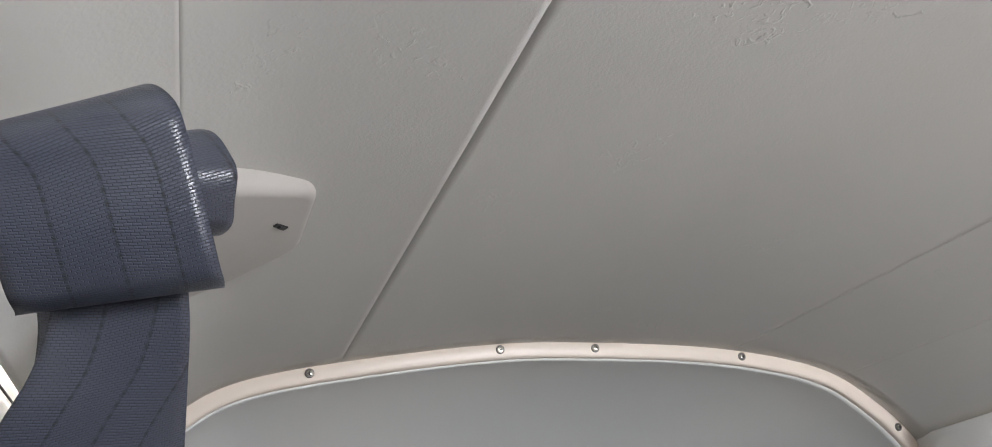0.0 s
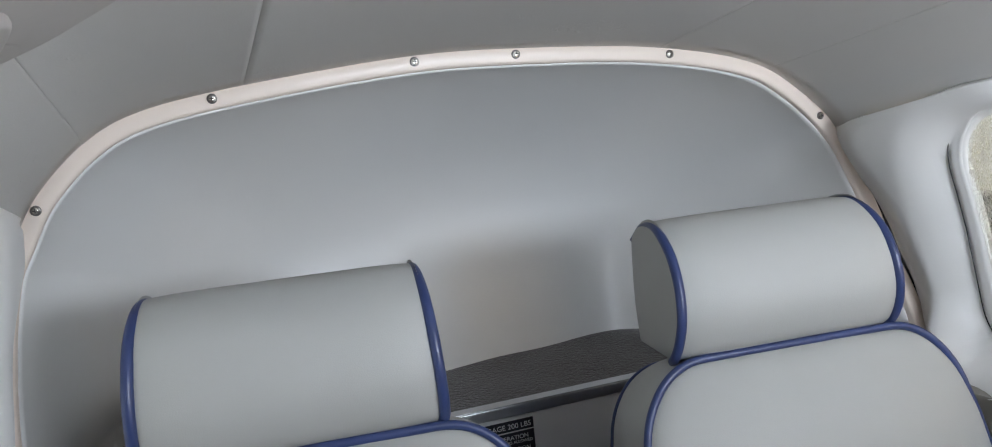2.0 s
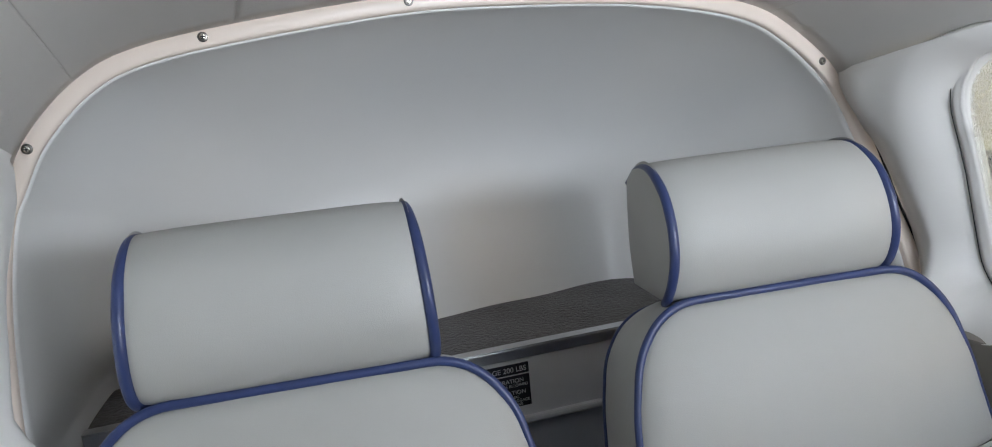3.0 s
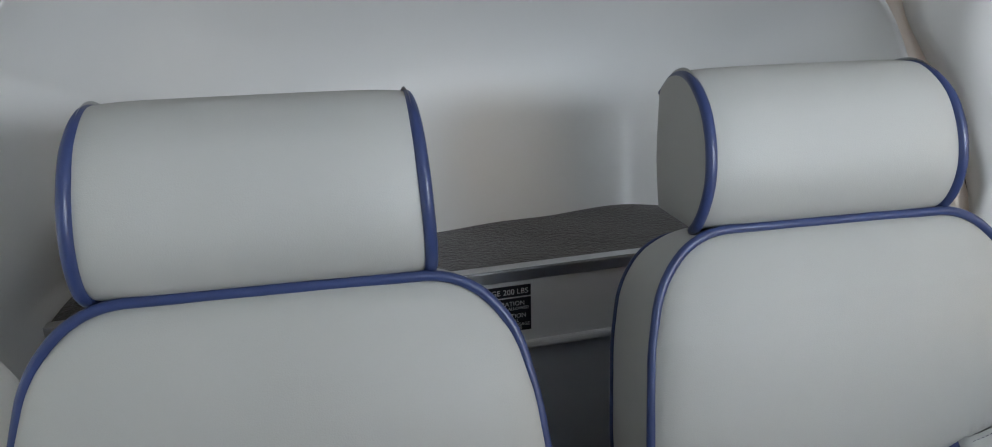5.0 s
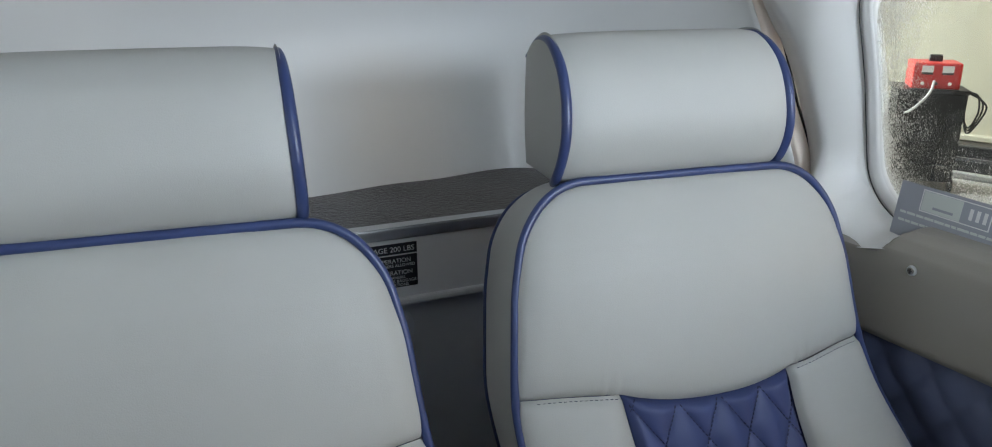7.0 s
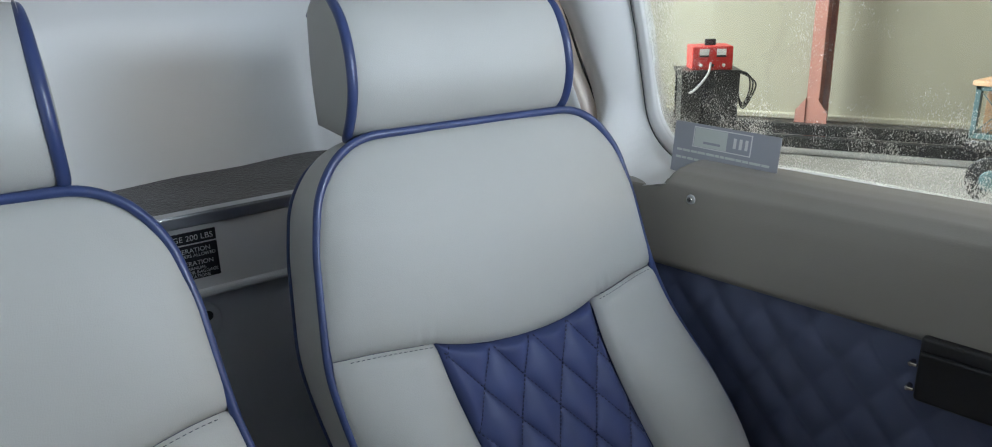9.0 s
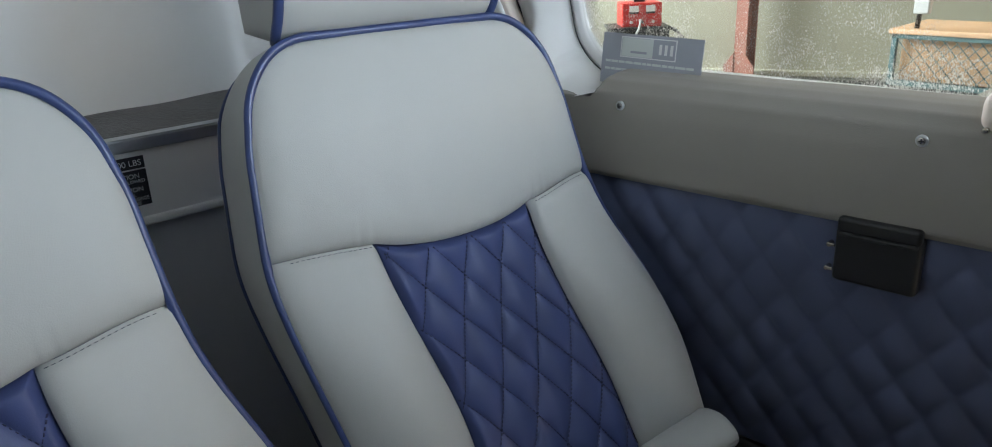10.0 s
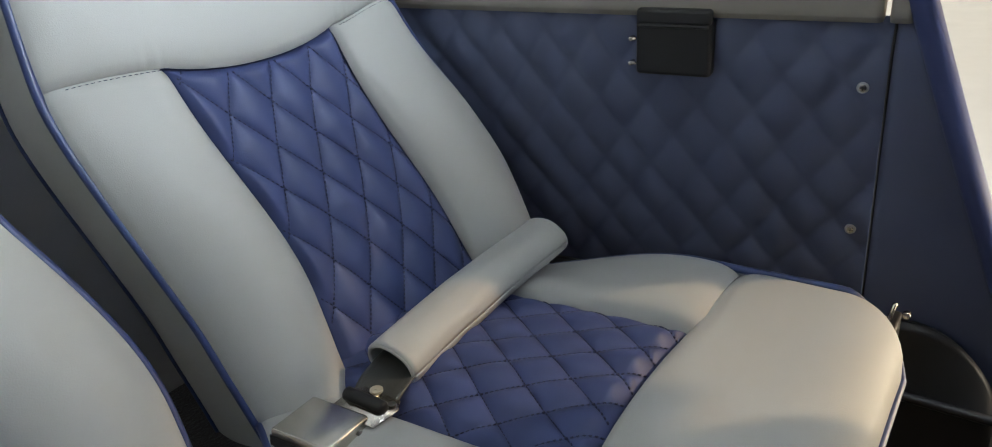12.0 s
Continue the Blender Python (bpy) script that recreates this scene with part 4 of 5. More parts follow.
# ---------------------------------------------------------------- webbing
def webbing(name, colour, rough=0.5):
    m = bpy.data.materials.new(name)
    m.use_nodes = True
    n, l = m.node_tree.nodes, m.node_tree.links
    b = n["Principled BSDF"]
    b.inputs["Roughness"].default_value = rough
    b.inputs["Specular IOR Level"].default_value = 0.75
    uv = n.new("ShaderNodeUVMap")
    uv.uv_map = "UVMap"

    def wave(axis, period):
        w = n.new("ShaderNodeTexWave")
        w.bands_direction = axis
        w.inputs["Scale"].default_value = 0.31416 / period
        w.inputs["Distortion"].default_value = 0.15
        w.inputs["Detail"].default_value = 1
        l.new(uv.outputs[0], w.inputs["Vector"])
        return w.outputs["Fac"]

    def maths(op, a, c=0.0):
        k = n.new("ShaderNodeMath")
        k.operation = op
        for i, q in enumerate((a, c)):
            if isinstance(q, (int, float)):
                k.inputs[i].default_value = q
            else:
                l.new(q, k.inputs[i])
        return k.outputs[0]

    # four lengthwise bands; the rows of every other band run aslant
    parts = n.new("ShaderNodeSeparateXYZ")
    l.new(uv.outputs[0], parts.inputs[0])
    across, along = parts.outputs[0], parts.outputs[1]
    band = maths("MODULO", maths("FLOOR", maths("DIVIDE", across, 0.0118)), 2.0)
    slant = maths("MULTIPLY", maths("SUBTRACT", band, 0.35), maths("MULTIPLY", across, 0.30))
    place = n.new("ShaderNodeCombineXYZ")
    l.new(across, place.inputs[0])
    l.new(maths("ADD", along, slant), place.inputs[1])
    cell = n.new("ShaderNodeTexBrick")
    for key, value in (("Scale", 1.0), ("Mortar Size", 0.00015), ("Mortar Smooth", 1.0), ("Brick Width", 0.00190), ("Row Height", 0.00074)):
        cell.inputs[key].default_value = value
    l.new(place.outputs[0], cell.inputs["Vector"])
    weave = maths("SUBTRACT", 1.0, cell.outputs["Fac"])
    rows, dots = wave("X", 0.0118), wave("Y", 0.0030)
    seam = n.new("ShaderNodeMapRange")
    seam.inputs["From Min"].default_value, seam.inputs["From Max"].default_value = 0.0, 0.030
    seam.inputs["To Min"].default_value = 0.0
    l.new(maths("ADD", rows, maths("MULTIPLY", dots, 0.016)), seam.inputs["Value"])
    height = maths("MULTIPLY", weave, seam.outputs[0])
    ramp = n.new("ShaderNodeMix")
    ramp.data_type = "RGBA"
    ramp.inputs["A"].default_value = (*[c * 0.35 for c in colour], 1)
    ramp.inputs["B"].default_value = (*[min(1, c * 2.0) for c in colour], 1)
    l.new(height, ramp.inputs["Factor"])
    l.new(ramp.outputs["Result"], b.inputs["Base Color"])
    bump = n.new("ShaderNodeBump")
    bump.inputs["Strength"].default_value = 0.6
    bump.inputs["Distance"].default_value = 0.0004
    l.new(weave, bump.inputs["Height"])
    l.new(bump.outputs[0], b.inputs["Normal"])
    return m


WEB = webbing("grey_webbing", (0.026, 0.030, 0.045), 0.34)
WEBDARK = webbing("black_webbing", (0.022, 0.024, 0.022))


def ribbon(name, rows, mat, parent, label="", n=90, across=14, thick=0.0013):
    """A strap between two edge curves, given as rows of left and right places."""
    L, R = spline([r[0] for r in rows], n), spline([r[1] for r in rows], n)
    verts, uvs, v = [], [], 0.0
    for i in range(n):
        if i:
            v += ((L[i] - L[i - 1]).length + (R[i] - R[i - 1]).length) / 2
        for j in range(across):
            t = j / (across - 1)
            verts.append(L[i].lerp(R[i], t))
            uvs.append((t * (R[i] - L[i]).length, v))
    ob = mesh_part(name, verts, grid_faces(n, across), mat, parent, label, uvs=uvs)
    mod = ob.modifiers.new("thickness", "SOLIDIFY")
    mod.thickness, mod.offset = thick, 0
    return ob


# shoulder belt, rolled up and hung from the roof near the left seat
K = 0.000158


def belt_row(lx, ly, lz, rx, ry, rz):
    return (((lx - 200) * K, (330 - ly) * K, lz), ((rx - 200) * K, (330 - ry) * K, rz))


belt = thing("shoulder_belt", "dark blue-grey seat belt webbing, folded and hung up", "seat belt",
             look((-0.3803, 0.1452, 1.1229), (-0.3803 + 0.157 * -1, 0.1452 + 0.942, 1.1229 + 0.296), 4.9))
ribbon("folded_strap", [belt_row(60, 400, -0.018, 240, 330, -0.022), belt_row(20, 330, -0.020, 215, 210, -0.024), belt_row(-30, 258, -0.014, 205, 150, -0.018),
                        belt_row(-45, 236, -0.004, 236, 139, -0.007), belt_row(-20, 258, 0.005, 268, 172, 0.003), belt_row(14, 300, 0.006, 286, 232, 0.005),
                        belt_row(34, 370, 0.007, 308, 330, 0.006), belt_row(50, 438, 0.005, 326, 408, 0.005), belt_row(58, 466, 0.001, 336, 438, 0.001),
                        belt_row(55, 476, -0.006, 338, 448, -0.006), belt_row(60, 450, -0.012, 330, 420, -0.012), belt_row(60, 380, -0.014, 320, 360, -0.014)], WEB, belt, n=150)
ribbon("inner_fold", [belt_row(150, 230, -0.030, 300, 196, -0.034), belt_row(160, 215, -0.022, 318, 194, -0.026), belt_row(180, 225, -0.014, 338, 205, -0.020),
                      belt_row(200, 250, -0.010, 356, 236, -0.016), belt_row(215, 280, -0.008, 366, 268, -0.013), belt_row(225, 320, -0.009, 362, 315, -0.014),
                      belt_row(225, 360, -0.013, 360, 352, -0.017), belt_row(225, 376, -0.022, 344, 371, -0.026), belt_row(225, 360, -0.032, 340, 355, -0.034)], WEB, belt, n=90)
ribbon("hanging_strap", [belt_row(100, 400, -0.017, 288, 395, -0.017), belt_row(97, 470, -0.015, 290, 462, -0.016), belt_row(84, 530, -0.013, 292, 530, -0.016),
                         belt_row(66, 580, -0.011, 290, 590, -0.017), belt_row(38, 630, -0.009, 288, 640, -0.018), belt_row(0, 700, -0.008, 285, 706, -0.019),
                         belt_row(-40, 800, -0.008, 280, 800, -0.020), belt_row(-60, 930, -0.010, 272, 930, -0.022)], WEB, belt, n=90)
ribbon("rear_strap", [belt_row(60, 420, -0.030, 294, 430, -0.026), belt_row(70, 520, -0.030, 297, 520, -0.024), belt_row(60, 610, -0.030, 294, 600, -0.024),
                      belt_row(40, 720, -0.032, 286, 720, -0.026), belt_row(20, 930, -0.034, 276, 930, -0.030)], WEB, belt, n=60)
# black belt guide on the roof side
guide = thing("belt_guide", "black plastic belt guide on a dark metal bracket", "belt guide", face_pose((-0.404, 0.380, 1.112), (0.62, -0.78, -0.1)))
drop = [(-0.006, 0.027), (0.008, 0.024), (0.016, 0.010), (0.0155, -0.010), (0.008, -0.026), (-0.006, -0.031), (-0.020, -0.028), (-0.026, -0.010), (-0.020, 0.012)]
bm = bmesh.new()
outer = [bm.verts.new((p.x, p.y, 0)) for p in spline([(x, y, 0) for x, y in drop], 40, True)]
f = bm.faces.new(outer)
ext = bmesh.ops.extrude_face_region(bm, geom=[f])
bmesh.ops.translate(bm, vec=(0, 0, 0.011), verts=[v for v in ext["geom"] if isinstance(v, bmesh.types.BMVert)])
rim = [e for e in bm.edges if all(v.co.z > 0.01 for v in e.verts)]
bmesh.ops.bevel(bm, geom=rim, offset=0.0045, segments=4, profile=0.5, affect="EDGES")
part("ring", bm, BLACK, guide)
box("belt_slot", (0.006, 0.030, 0.001), (-0.012, -0.006, 0.0112), DARK, guide, bevel=0)
clip = box("bracket", (0.024, 0.016, 0.014), (0.002, 0.031, -0.002), GUNMETAL, guide, "dull metal bracket", bevel=0.004, seg=3, turn=pose(0, 0, 0, 0, 0, -25))
disc("bolt", 0.0042, 0.004, Matrix.Translation((0.000, 0.020, 0.010)), CHROME, clip, "bright bolt", sides=6, bevel=0.001)
box("strut", (0.012, 0.012, 0.06), (-0.004, 0.036, -0.034), GUNMETAL, guide, bevel=0.003)


# overhead lamp housing
def slab(name, outline, depth, bevel, mat, parent, label="", z=0.0):
    """A plate with rounded edges over an outline in its own x and y."""
    bm = bmesh.new()
    f = bm.faces.new([bm.verts.new((x, y, z)) for x, y in outline])
    ext = bmesh.ops.extrude_face_region(bm, geom=[f])
    bmesh.ops.translate(bm, vec=(0, 0, depth), verts=[v for v in ext["geom"] if isinstance(v, bmesh.types.BMVert)])
    upright = [e for e in bm.edges if abs(e.verts[0].co.z - e.verts[1].co.z) > depth / 2]
    bmesh.ops.bevel(bm, geom=upright, offset=bevel * 1.6, segments=5, profile=0.5, affect="EDGES")
    flat = [e for e in bm.edges if all(abs(v.co.z - z) < 1e-6 for v in e.verts)]
    bmesh.ops.bevel(bm, geom=flat, offset=bevel, segments=5, profile=0.5, affect="EDGES")
    return part(name, bm, mat, parent, label)


lamp = thing("overhead_lamp", "pale plastic overhead lamp housing with a small slot", "lamp housing",
             face_pose((-0.357, 0.493, 1.2105), (-0.435, 0.09, 0.896), (0, 1, 0)))
slab("housing", [(0.050, -0.042), (0.036, 0.054), (-0.029, 0.064), (-0.058, 0.059), (-0.130, 0.040), (-0.110, -0.198)], 0.040, 0.008, HOUSING, lamp)
slab("lens", [(-0.028, -0.016), (-0.050, 0.018), (-0.080, 0.030), (-0.130, 0.025), (-0.110, -0.180), (-0.050, -0.105)], 0.020, 0.006, HOUSING, lamp, "raised translucent lens", z=-0.007)
sw = Matrix.Translation((0.020, -0.012, 0)) @ pose(0, 0, 0, 0, 0, 62)
box("slot", (0.0170, 0.0038, 0.002), (0, 0, 0), DARK, lamp, bevel=0.0006, turn=sw)
box("switch", (0.0090, 0.0028, 0.004), (0, 0, -0.0004), BLACK, lamp, bevel=0.0006, turn=sw)


# round vent in the headliner above the right seat
vent = thing("air_vent", "round pale plastic air vent in the headliner", "air vent", face_pose((0.446, 0.520, 1.232), (-0.28, -0.17, -0.95), (0, 1, 0)))
tube("rim", [(0.044 * math.cos(2 * math.pi * k / 40), 0.044 * math.sin(2 * math.pi * k / 40), 0.004) for k in range(40)], 0.0085, HOUSING, vent, sides=12, closed=True)
bm = bmesh.new()
bmesh.ops.create_uvsphere(bm, u_segments=32, v_segments=16, radius=1)
bmesh.ops.transform(bm, matrix=Matrix.Translation((0, 0, -0.002)) @ Matrix.Diagonal((0.038, 0.038, 0.018, 1)), verts=bm.verts)
part("nozzle", bm, WHITE, vent, "white domed nozzle")


# ---------------------------------------------------------------- lap belt on the right seat
lap = thing("lap_belt", "lap belt in a grey leather sleeve with a worn chrome buckle", "seat belt")
A, B = Vector((0.196, 0.366, 0.352)), Vector((0.464, 0.347, 0.378))
axis = (B - A).normalized()
side = axis.cross(Vector((0, 0, 1))).normalized()
upv = side.cross(axis)


def sleeve(i, j, grow=0.0):
    w = 2 * math.pi * j
    t = i
    rx, rz = (0.030 + grow) * (1 - 0.06 * t), (0.021 + grow) * (1 + 0.05 * math.sin(5 * t))
    c = A.lerp(B, t) + Vector((0, 0, 0.004 * math.sin(math.pi * t)))
    return c + side * rx * math.cos(w) + upv * rz * math.sin(w) + upv * 0.0012 * noise.noise((t * 6, math.cos(w) * 2, math.sin(w) * 2))


grid("sleeve", lambda i, j: sleeve(i, j), 50, 40, GREY, lap, "grey leather sleeve", thick=0.003)
tube("sleeve_hem", [sleeve(0.0, k / 30, 0.0) for k in range(30)], 0.0024, GREY, lap, sides=8, closed=True)
sv, sf = [], []
for k in range(34):
    a, b = sleeve(0.03, k / 34, 0.0012), sleeve(0.03, (k + 0.55) / 34, 0.0012)
    m = (b - a).normalized().cross(axis) * 0.0003
    q = len(sv)
    sv += [a - axis * 0.0007 + m, b - axis * 0.0007 + m, b + axis * 0.0007 + m, a + axis * 0.0007 + m]
    sf.append((q, q + 1, q + 2, q + 3))
mesh_part("sleeve_stitching", sv, sf, THREAD, lap)
ribbon("strap", [((0.152, 0.327, 0.342), (0.152, 0.379, 0.342)), ((0.18, 0.332, 0.349), (0.18, 0.386, 0.349)), ((0.24, 0.336, 0.356), (0.24, 0.388, 0.356)), ((0.40, 0.330, 0.378), (0.40, 0.374, 0.378))], WEBDARK, lap, "black webbing")
plate_m = pose(0.142, 0.350, 0.345, 0, 4, 0)
bm = bmesh.new()
outline = [(-0.022, -0.028), (0.010, -0.030), (0.022, -0.022), (0.022, 0.022), (0.010, 0.030), (-0.022, 0.028)]
vs = [bm.verts.new((x, y, 0)) for x, y in outline]
f = bm.faces.new(vs)
ext = bmesh.ops.extrude_face_region(bm, geom=[f])
bmesh.ops.translate(bm, vec=(0, 0, 0.0024), verts=[v for v in ext["geom"] if isinstance(v, bmesh.types.BMVert)])
bmesh.ops.bevel(bm, geom=list(bm.edges), offset=0.0007, segments=2, affect="EDGES")
bmesh.ops.transform(bm, matrix=plate_m, verts=bm.verts)
tongue = part("latch_plate", bm, CHROME, lap, "bright steel latch plate")
tube("roller", [plate_m @ Vector((-0.002, y, 0.008)) for y in (-0.024, -0.022, 0.022, 0.024)], [0.005, 0.0068, 0.0068, 0.005], BLACK, tongue, "black rubber roller", sides=16)
button = disc("button", 0.0064, 0.0026, plate_m @ Matrix.Translation((0.015, 0.001, 0.0082)), BRASS, tongue, "ivory-coloured brass stud", sides=24, bevel=0.0010)
disc("button_stem", 0.0042, 0.0064, plate_m @ Matrix.Translation((0.015, 0.001, 0.0020)), CHROME, tongue, sides=20, bevel=0.0006)
disc("button_boss", 0.0022, 0.0008, plate_m @ Matrix.Translation((0.015, 0.001, 0.0106)), BRASS, button, sides=14, bevel=0.0003)
disc("rivet", 0.0042, 0.004, plate_m @ Matrix.Translation((0.010, -0.022, 0.002)), STEEL, tongue, sides=16, bevel=0.001)

buckle_m = pose(0.096, 0.364, 0.345, 0, 8, 4)
bm = bmesh.new()
bmesh.ops.create_cube(bm, size=1)
bmesh.ops.scale(bm, vec=(0.056, 0.066, 0.024), verts=bm.verts)
for v in bm.verts:
    if v.co.x < 0 and v.co.z > 0:
        v.co.z -= 0.004
bmesh.ops.bevel(bm, geom=list(bm.edges), offset=0.003, segments=3, profile=0.5, affect="EDGES")
bmesh.ops.transform(bm, matrix=buckle_m, verts=bm.verts)
buckle = part("buckle", bm, CHROME, lap, "worn chrome lift buckle")
box("flap_gap", (0.0015, 0.0672, 0.010), (0, 0, 0), DARK, buckle, bevel=0, turn=buckle_m @ Matrix.Translation((-0.0275, 0, -0.004)))
disc("pivot", 0.0030, 0.002, buckle_m @ Matrix.Translation((0.014, -0.033, 0.0)) @ pose(0, 0, 0, 90, 0, 0), STEEL, buckle, sides=14)


# ---------------------------------------------------------------- placard and latch on the rear panel
def writing(text, size, x, z, parent, y=SY - 0.0020):
    c = bpy.data.curves.new("lettering", "FONT")
    c.body, c.size, c.align_x, c.extrude = text, size, "RIGHT", 0.00005
    tmp = new("lettering", c)
    bpy.context.view_layer.update()
    me = bpy.data.meshes.new_from_object(tmp.evaluated_get(bpy.context.evaluated_depsgraph_get()))
    bpy.data.objects.remove(tmp)
    me.materials.clear()
    me.materials.append(PRINT)
    ob = new("lettering", me)
    ob.parent = parent
    ob.matrix_local = Matrix.Translation((x, y, z)) @ pose(0, 0, 0, 90, 0, 0)
    return ob


placard = thing("placard", "black baggage limit placard with white capitals", "placard")
box("header_plate", (0.104, 0.0012, 0.0165), (0.033, SY - 0.0010, 0.6665), INK, placard, bevel=0.0005)
box("text_plate", (0.104, 0.0012, 0.0495), (0.033, SY - 0.0010, 0.6315), INK, placard, bevel=0.0005)
writing("BAGGAGE 200 LBS", 0.0112, 0.081, 0.6625, placard)
for text, size, x, z in (("OPERATION", 0.0092, 0.0755, 0.6455), ("PASSENGERS ALLOWED", 0.0064, 0.0815, 0.6390),
                         ("OPERATION", 0.0092, 0.0775, 0.6270), ("MANUAL", 0.0064, 0.0665, 0.6205),
                         ("FOR BAGGAGE", 0.0064, 0.0825, 0.6145), ("LIMITATIONS", 0.0064, 0.0710, 0.6085)):
    writing(text, size, x, z, placard)

latch = thing("panel_latch", "grey oval plastic latch plate with a dark hole", "latch", face_pose((0.058, SY + 0.0115, 0.535), (0, -1, 0)))
bm = bmesh.new()
bmesh.ops.create_cone(bm, cap_ends=True, segments=36, radius1=0.024, radius2=0.021, depth=0.006)
bmesh.ops.scale(bm, vec=(1, 1.35, 1), verts=bm.verts)
part("escutcheon", bm, GREYPANEL, latch)
disc("keyhole", 0.0075, 0.001, Matrix.Translation((0.003, 0.010, 0.0028)), DARK, latch, sides=20)


# ---------------------------------------------------------------- hangar seen through the window
OLIVE = material("olive_sheet", (0.41, 0.395, 0.305), 0.6, spots=0.10, spot_size=1.2, grain=0.2, grain_size=40, dents=0.3, dent_size=3)
CONCRETE = material("hangar_concrete", (0.36, 0.35, 0.33), 0.85, spots=0.2, spot_size=1.5, grain=0.4, grain_size=60)
RUST = material("rust_primer", (0.30, 0.13, 0.095), 0.7, spots=0.25, spot_size=5, grain=0.4, grain_size=80)
RED = material("red_enamel", (0.55, 0.025, 0.02), 0.35, spots=0.1, spot_size=10)
PLY = material("plywood", (0.62, 0.40, 0.24), 0.65, spots=0.2, spot_size=8, grain=0.3, grain_size=60)
TEAL = material("teal_frame_paint", (0.10, 0.17, 0.18), 0.5, spots=0.2, spot_size=12)
GZ = -0.60
ground = box("ground", (120, 120, 0.2), (0, 0, GZ - 0.1), CONCRETE, bevel=0)
tagged(ground, "worn grey concrete hangar floor", "floor", kind="structure")
ASKEW = Matrix.Translation((6.75, 3.90, GZ)) @ pose(0, 0, 0, 0, 0, 24)      # the hangar stands askew to the aeroplane
hw = thing("hangar_wall", "olive painted sheet wall with a base rail", "wall", ASKEW, kind="structure")
for k in range(-4, 4):
    box("sheet", (0.05, 4.0, 5.2), (0, k * 4.0 + 2.3, 2.75), OLIVE, hw, bevel=0)
box("base_rail", (0.10, 31, 0.05), (-0.05, 0, 0.20), OLIVE, hw, bevel=0.01)
box("kick_board", (0.06, 31, 0.16), (-0.01, 0, 0.08), CONCRETE, hw, bevel=0.006)
# out of view: added to keep left-hand sky light off the cabin
left = thing("left_sky_blocker", "plain olive sheet wall, unseen, added to block sky from the left", "wall", kind="structure")
for k in range(0, 6):
    box("sheet", (0.05, 2.99, 5.8), (-4.5, k * 3.0, GZ + 2.9), OLIVE, left, bevel=0.006)
# unseen roof whose sheets are placed to block light
roof = thing("hangar_roof_blocker", "grey sheet roof over the hangar, unseen, added to block sky and sun", "roof", kind="structure")
box("roof_sheet", (7.0, 30, 0.08), (-1.0, 1.5, 5.24), GREYPANEL, roof, bevel=0.01)
# this bay keeps the sun out of the right window
box("roof_sheet", (4.4, 2.1, 0.08), (4.7, -3.07, 5.24), GREYPANEL, roof, bevel=0.01)
# this one keeps cool sky light off the cushions
box("roof_sheet", (6.5, 18, 0.08), (5.76, 7.0, 5.24), GREYPANEL, roof, bevel=0.01)

post = thing("steel_column", "rust-red steel column with a gusseted foot", "column", Matrix.Translation((6.45, 3.90, GZ)))
box("web", (0.16, 0.012, 5.0), (0, 0, 2.5), RUST, post, bevel=0.002)
for dx in (-0.08, 0.08):
    box("flange", (0.014, 0.125, 5.0), (dx, 0, 2.5), RUST, post, bevel=0.003)
box("foot_plate", (0.34, 0.34, 0.02), (0, 0, 0.01), RUST, post, bevel=0.003)
for dy in (-1, 1):
    bm = bmesh.new()
    vs = [bm.verts.new(p) for p in ((-0.10, dy * 0.06, 0.16), (-0.10, dy * 0.16, 0.14), (-0.10, dy * 0.16, 0.30), (-0.10, dy * 0.06, 0.42))]
    f = bm.faces.new(vs)
    ext = bmesh.ops.extrude_face_region(bm, geom=[f])
    bmesh.ops.translate(bm, vec=(0.012, 0, 0), verts=[v for v in ext["geom"] if isinstance(v, bmesh.types.BMVert)])
    part("gusset", bm, RUST, post, flat=True)

# off-white paint, greyed in its base colour for the hangar's shade
SHADEPAINT = material("shaded_wing_paint", (0.30, 0.29, 0.27), 0.4, spots=0.05, spot_size=2)
wing = thing("wing", "off-white painted low wing beside the cabin, greyed in colour for shade", "wing")
sec = [(1.12, 0.095), (0.7, 0.118), (0.2, 0.15), (-0.2, 0.16), (-0.42, 0.13), (-0.50, 0.08), (-0.44, 0.02), (-0.1, -0.03), (0.5, 0.02), (1.12, 0.085)]
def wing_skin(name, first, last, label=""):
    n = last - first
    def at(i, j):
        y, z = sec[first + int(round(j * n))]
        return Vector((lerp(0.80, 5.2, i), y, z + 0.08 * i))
    grid(name, at, 12, n + 1, SHADEPAINT, wing, label)


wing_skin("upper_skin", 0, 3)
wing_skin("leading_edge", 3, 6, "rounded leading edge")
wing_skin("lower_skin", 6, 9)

# charger on its trolley
FACE = pose(0, 0, 0, 0, 0, 49)       # front turned towards the aeroplane
chg = thing("battery_charger", "red enamelled charger with two white dials", "charger", Matrix.Translation((5.2, 4.18, 0.275)) @ FACE @ Matrix.Scale(0.92, 4))
box("case", (0.30, 0.36, 0.21), (0, 0, 0), RED, chg, bevel=0.012, seg=3)
for dy in (-0.075, 0.075):
    dial = box("dial", (0.006, 0.085, 0.065), (-0.152, dy, 0.050), PRINT, chg, "white meter dial", bevel=0.002)
    box("dial_foot", (0.008, 0.085, 0.018), (-0.153, dy, 0.020), BLACK, dial, bevel=0.002)
for dy in (-0.10, 0.0, 0.10):
    disc("knob", 0.014, 0.016, Matrix.Translation((-0.150, dy, -0.060)) @ pose(0, 0, 0, 0, -90, 0), BLACK if dy == 0 else PRINT, chg, sides=16, bevel=0.003)
box("handle", (0.03, 0.10, 0.06), (0, 0.0, 0.13), BLACK, chg, bevel=0.01)
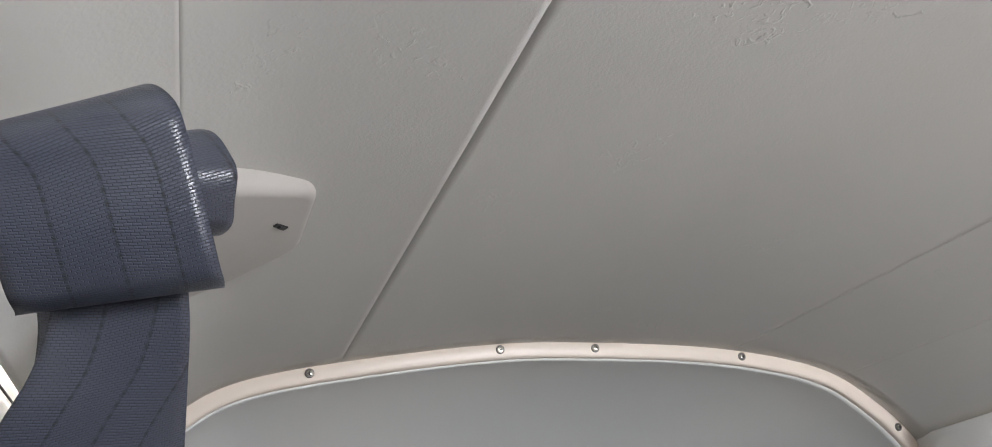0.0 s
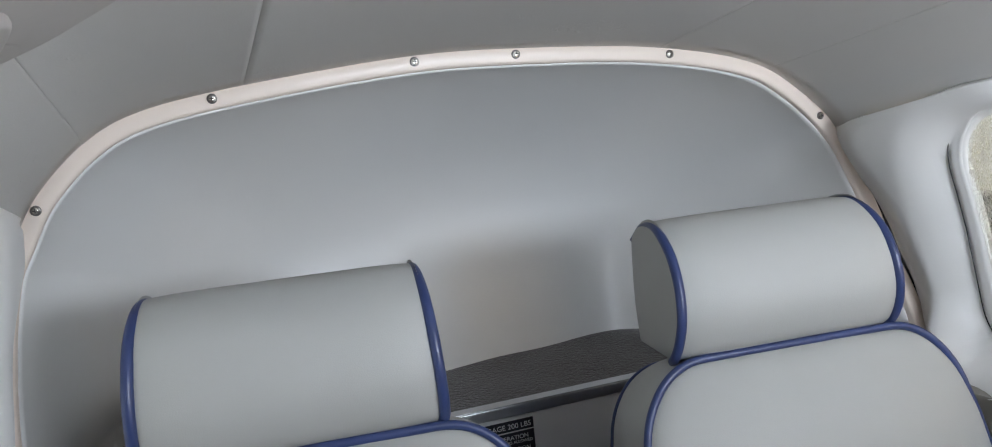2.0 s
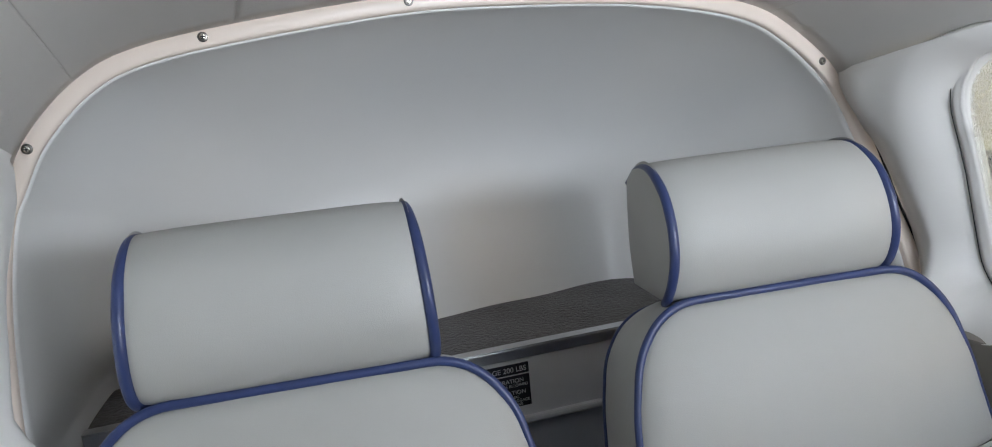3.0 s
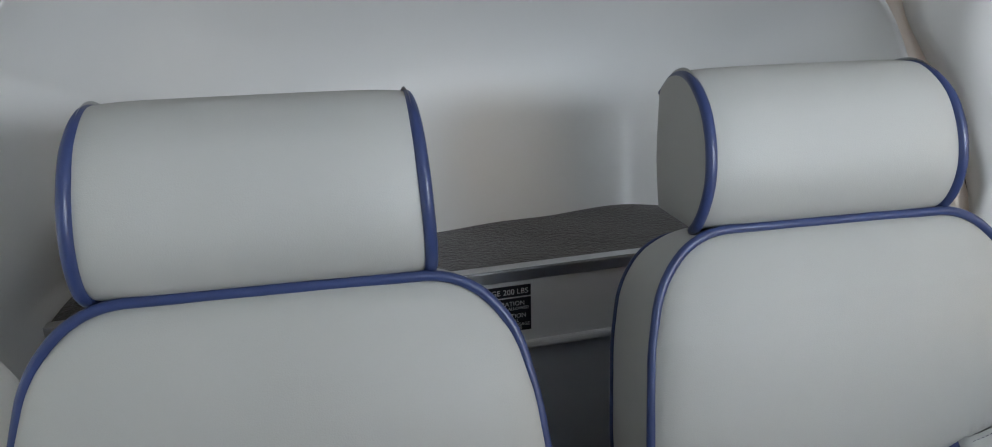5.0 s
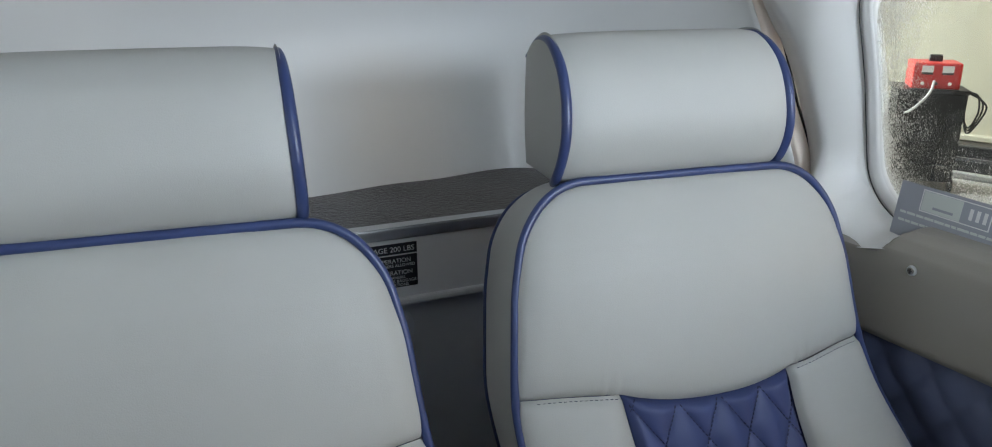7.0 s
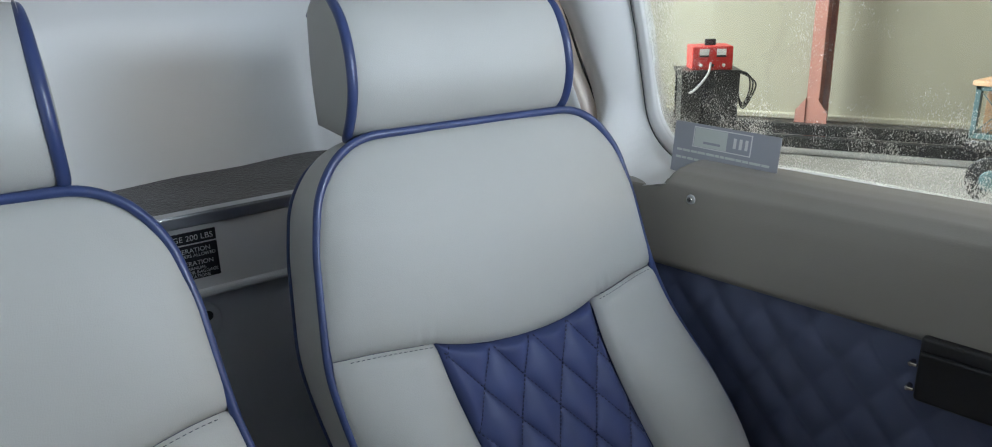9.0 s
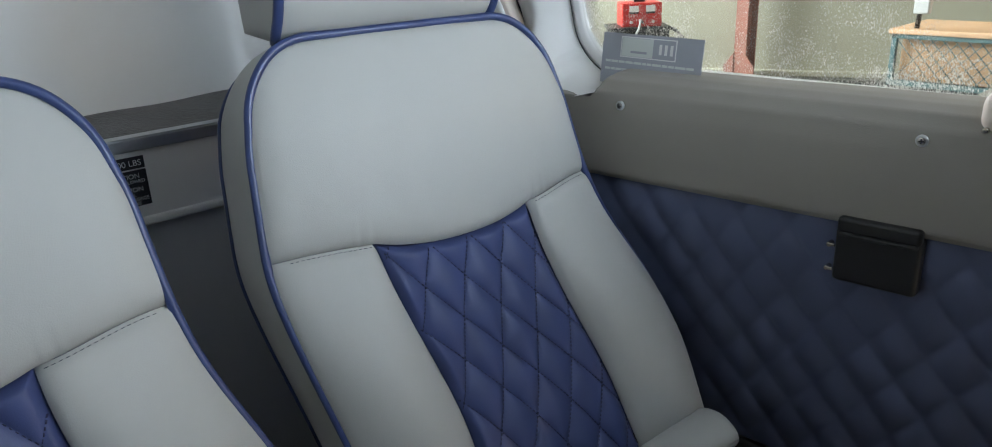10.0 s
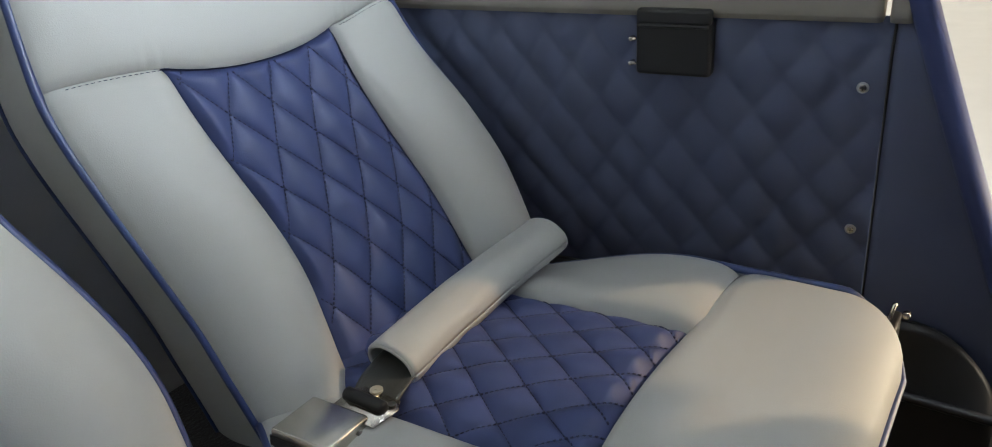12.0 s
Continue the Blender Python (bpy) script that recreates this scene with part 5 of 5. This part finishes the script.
trolley = thing("trolley", "black steel tool trolley with hanging cables", "trolley", Matrix.Translation((5.2, 4.20, GZ)) @ FACE)
box("cabinet", (0.36, 0.44, 0.68), (0.0, 0, 0.41), BLACK, trolley, bevel=0.01)
box("top_shelf", (0.40, 0.50, 0.03), (0, 0, 0.765), BLACK, trolley, bevel=0.006)
box("bottom_shelf", (0.44, 0.52, 0.03), (0, 0, 0.20), BLACK, trolley, bevel=0.006)
for dx in (-0.17, 0.17):
    for dy in (-0.22, 0.22):
        box("leg", (0.025, 0.025, 0.66), (dx, dy, 0.43), BLACK, trolley, bevel=0.003)
        disc("castor", 0.05, 0.03, Matrix.Translation((dx, dy - 0.015, 0.05)) @ pose(0, 0, 0, -90, 0, 0), BLACK, trolley, sides=20, bevel=0.006)
for k in range(3):
    o = 0.022 * k
    tube("cable", spline([(-0.10, -0.24, 0.76), (-0.14, -0.31 - o, 0.74 - o), (-0.15, -0.33 - o, 0.62), (-0.14, -0.29, 0.50 - o), (-0.12, -0.25, 0.56), (-0.10, -0.25, 0.75)], 40), 0.007, BLACK, trolley, sides=6)
tube("charger_lead", spline([(-0.155, 0.0, 0.84), (-0.22, 0.03, 0.76), (-0.22, 0.10, 0.66), (-0.18, 0.16, 0.60), (-0.15, 0.20, 0.62)], 30), 0.010, GREYPANEL, trolley, sides=8)

# mesh-sided crate on a hand truck
crate = thing("mesh_crate", "plywood crate with mesh side in a teal steel frame", "crate", Matrix.Translation((5.75, 1.50, 0.0)))
box("lid", (0.66, 1.40, 0.035), (0, 0, 0.215), PLY, crate, "plywood lid", bevel=0.006)
box("inner_box", (0.54, 1.26, 0.30), (0.02, 0, 0.03), PLY, crate, bevel=0.006)
for z in (0.185, -0.135):
    box("rail", (0.035, 1.36, 0.035), (-0.30, 0, z), TEAL, crate, bevel=0.004)
for y in (-0.66, 0.0, 0.66):
    box("upright", (0.035, 0.035, 0.34), (-0.30, y, 0.03), TEAL, crate, bevel=0.004)
mv, mf = [], []
for sgn in (-1, 1):
    for k in range(-14, 15):
        y0 = k * 0.075
        a, b = Vector((-0.30, y0 - sgn * 0.13, -0.12)), Vector((-0.30, y0 + sgn * 0.13, 0.17))
        if abs(a.y) > 0.66 or abs(b.y) > 0.66:
            continue
        q = len(mv)
        d = Vector((0, 0.0035, 0))
        o = Vector((0.004 * sgn, 0, 0))
        mv += [a - d + o, a + d + o, b + d + o, b - d + o]
        mf.append((q, q + 1, q + 2, q + 3))
me_ob = mesh_part("wire_mesh", mv, mf, TEAL, crate)
mod = me_ob.modifiers.new("thickness", "SOLIDIFY")
mod.thickness = 0.006
truck = thing("hand_truck", "dark steel hand truck with a loop handle and small wheels", "hand truck", Matrix.Translation((5.75, 1.50, GZ)))
box("deck", (0.60, 1.40, 0.06), (0, 0, 0.40), BLACK, truck, bevel=0.01)
for dx in (-0.24, 0.24):
    for dy in (-0.50, 0.50):
        wheel = disc("wheel", 0.17, 0.07, Matrix.Translation((dx, dy, 0.17)) @ pose(0, 0, 0, 0, -90, 0), BLACK, truck, "black rubber wheel", sides=28, bevel=0.015)
        disc("hub", 0.075, 0.078, Matrix.Translation((dx + 0.002, dy, 0.17)) @ pose(0, 0, 0, 0, -90, 0), TEAL, wheel, sides=20, bevel=0.006)
tube("draw_bar", spline([(-0.10, 0.60, 0.42), (-0.20, 0.57, 0.75), (-0.34, 0.50, 0.98), (-0.36, 0.44, 1.12)], 20), 0.016, BLACK, truck, sides=10)
tube("loop_handle", spline([(-0.36, 0.44, 1.11), (-0.36, 0.45, 1.23), (-0.36, 0.38, 1.30), (-0.36, 0.29, 1.28), (-0.36, 0.31, 1.20)], 30, True), 0.014, BLACK, truck, sides=10, closed=True)
box("latch_box", (0.06, 0.10, 0.10), (-0.35, 0.49, 0.99), GREYPANEL, truck, bevel=0.01)

beam = thing("steel_beam", "long dark steel beam lying along the wall", "beam", ASKEW @ Matrix.Translation((-0.55, -1.0, 0)))
box("rail", (0.10, 6.0, 0.10), (0.02, 0, 0.05), BLACK, beam, bevel=0.008)
box("rail", (0.10, 6.0, 0.10), (0.10, 0, 0.155), BLACK, beam, bevel=0.008)
pipe = thing("steel_pipe", "grey pipe lying on the hangar floor", "pipe", ASKEW @ Matrix.Translation((-0.85, -1.0, 0.03)))
tube("pipe_run", [(0, lerp(-3, 3, k / 8), 0) for k in range(9)], 0.03, ALU, pipe, sides=12)
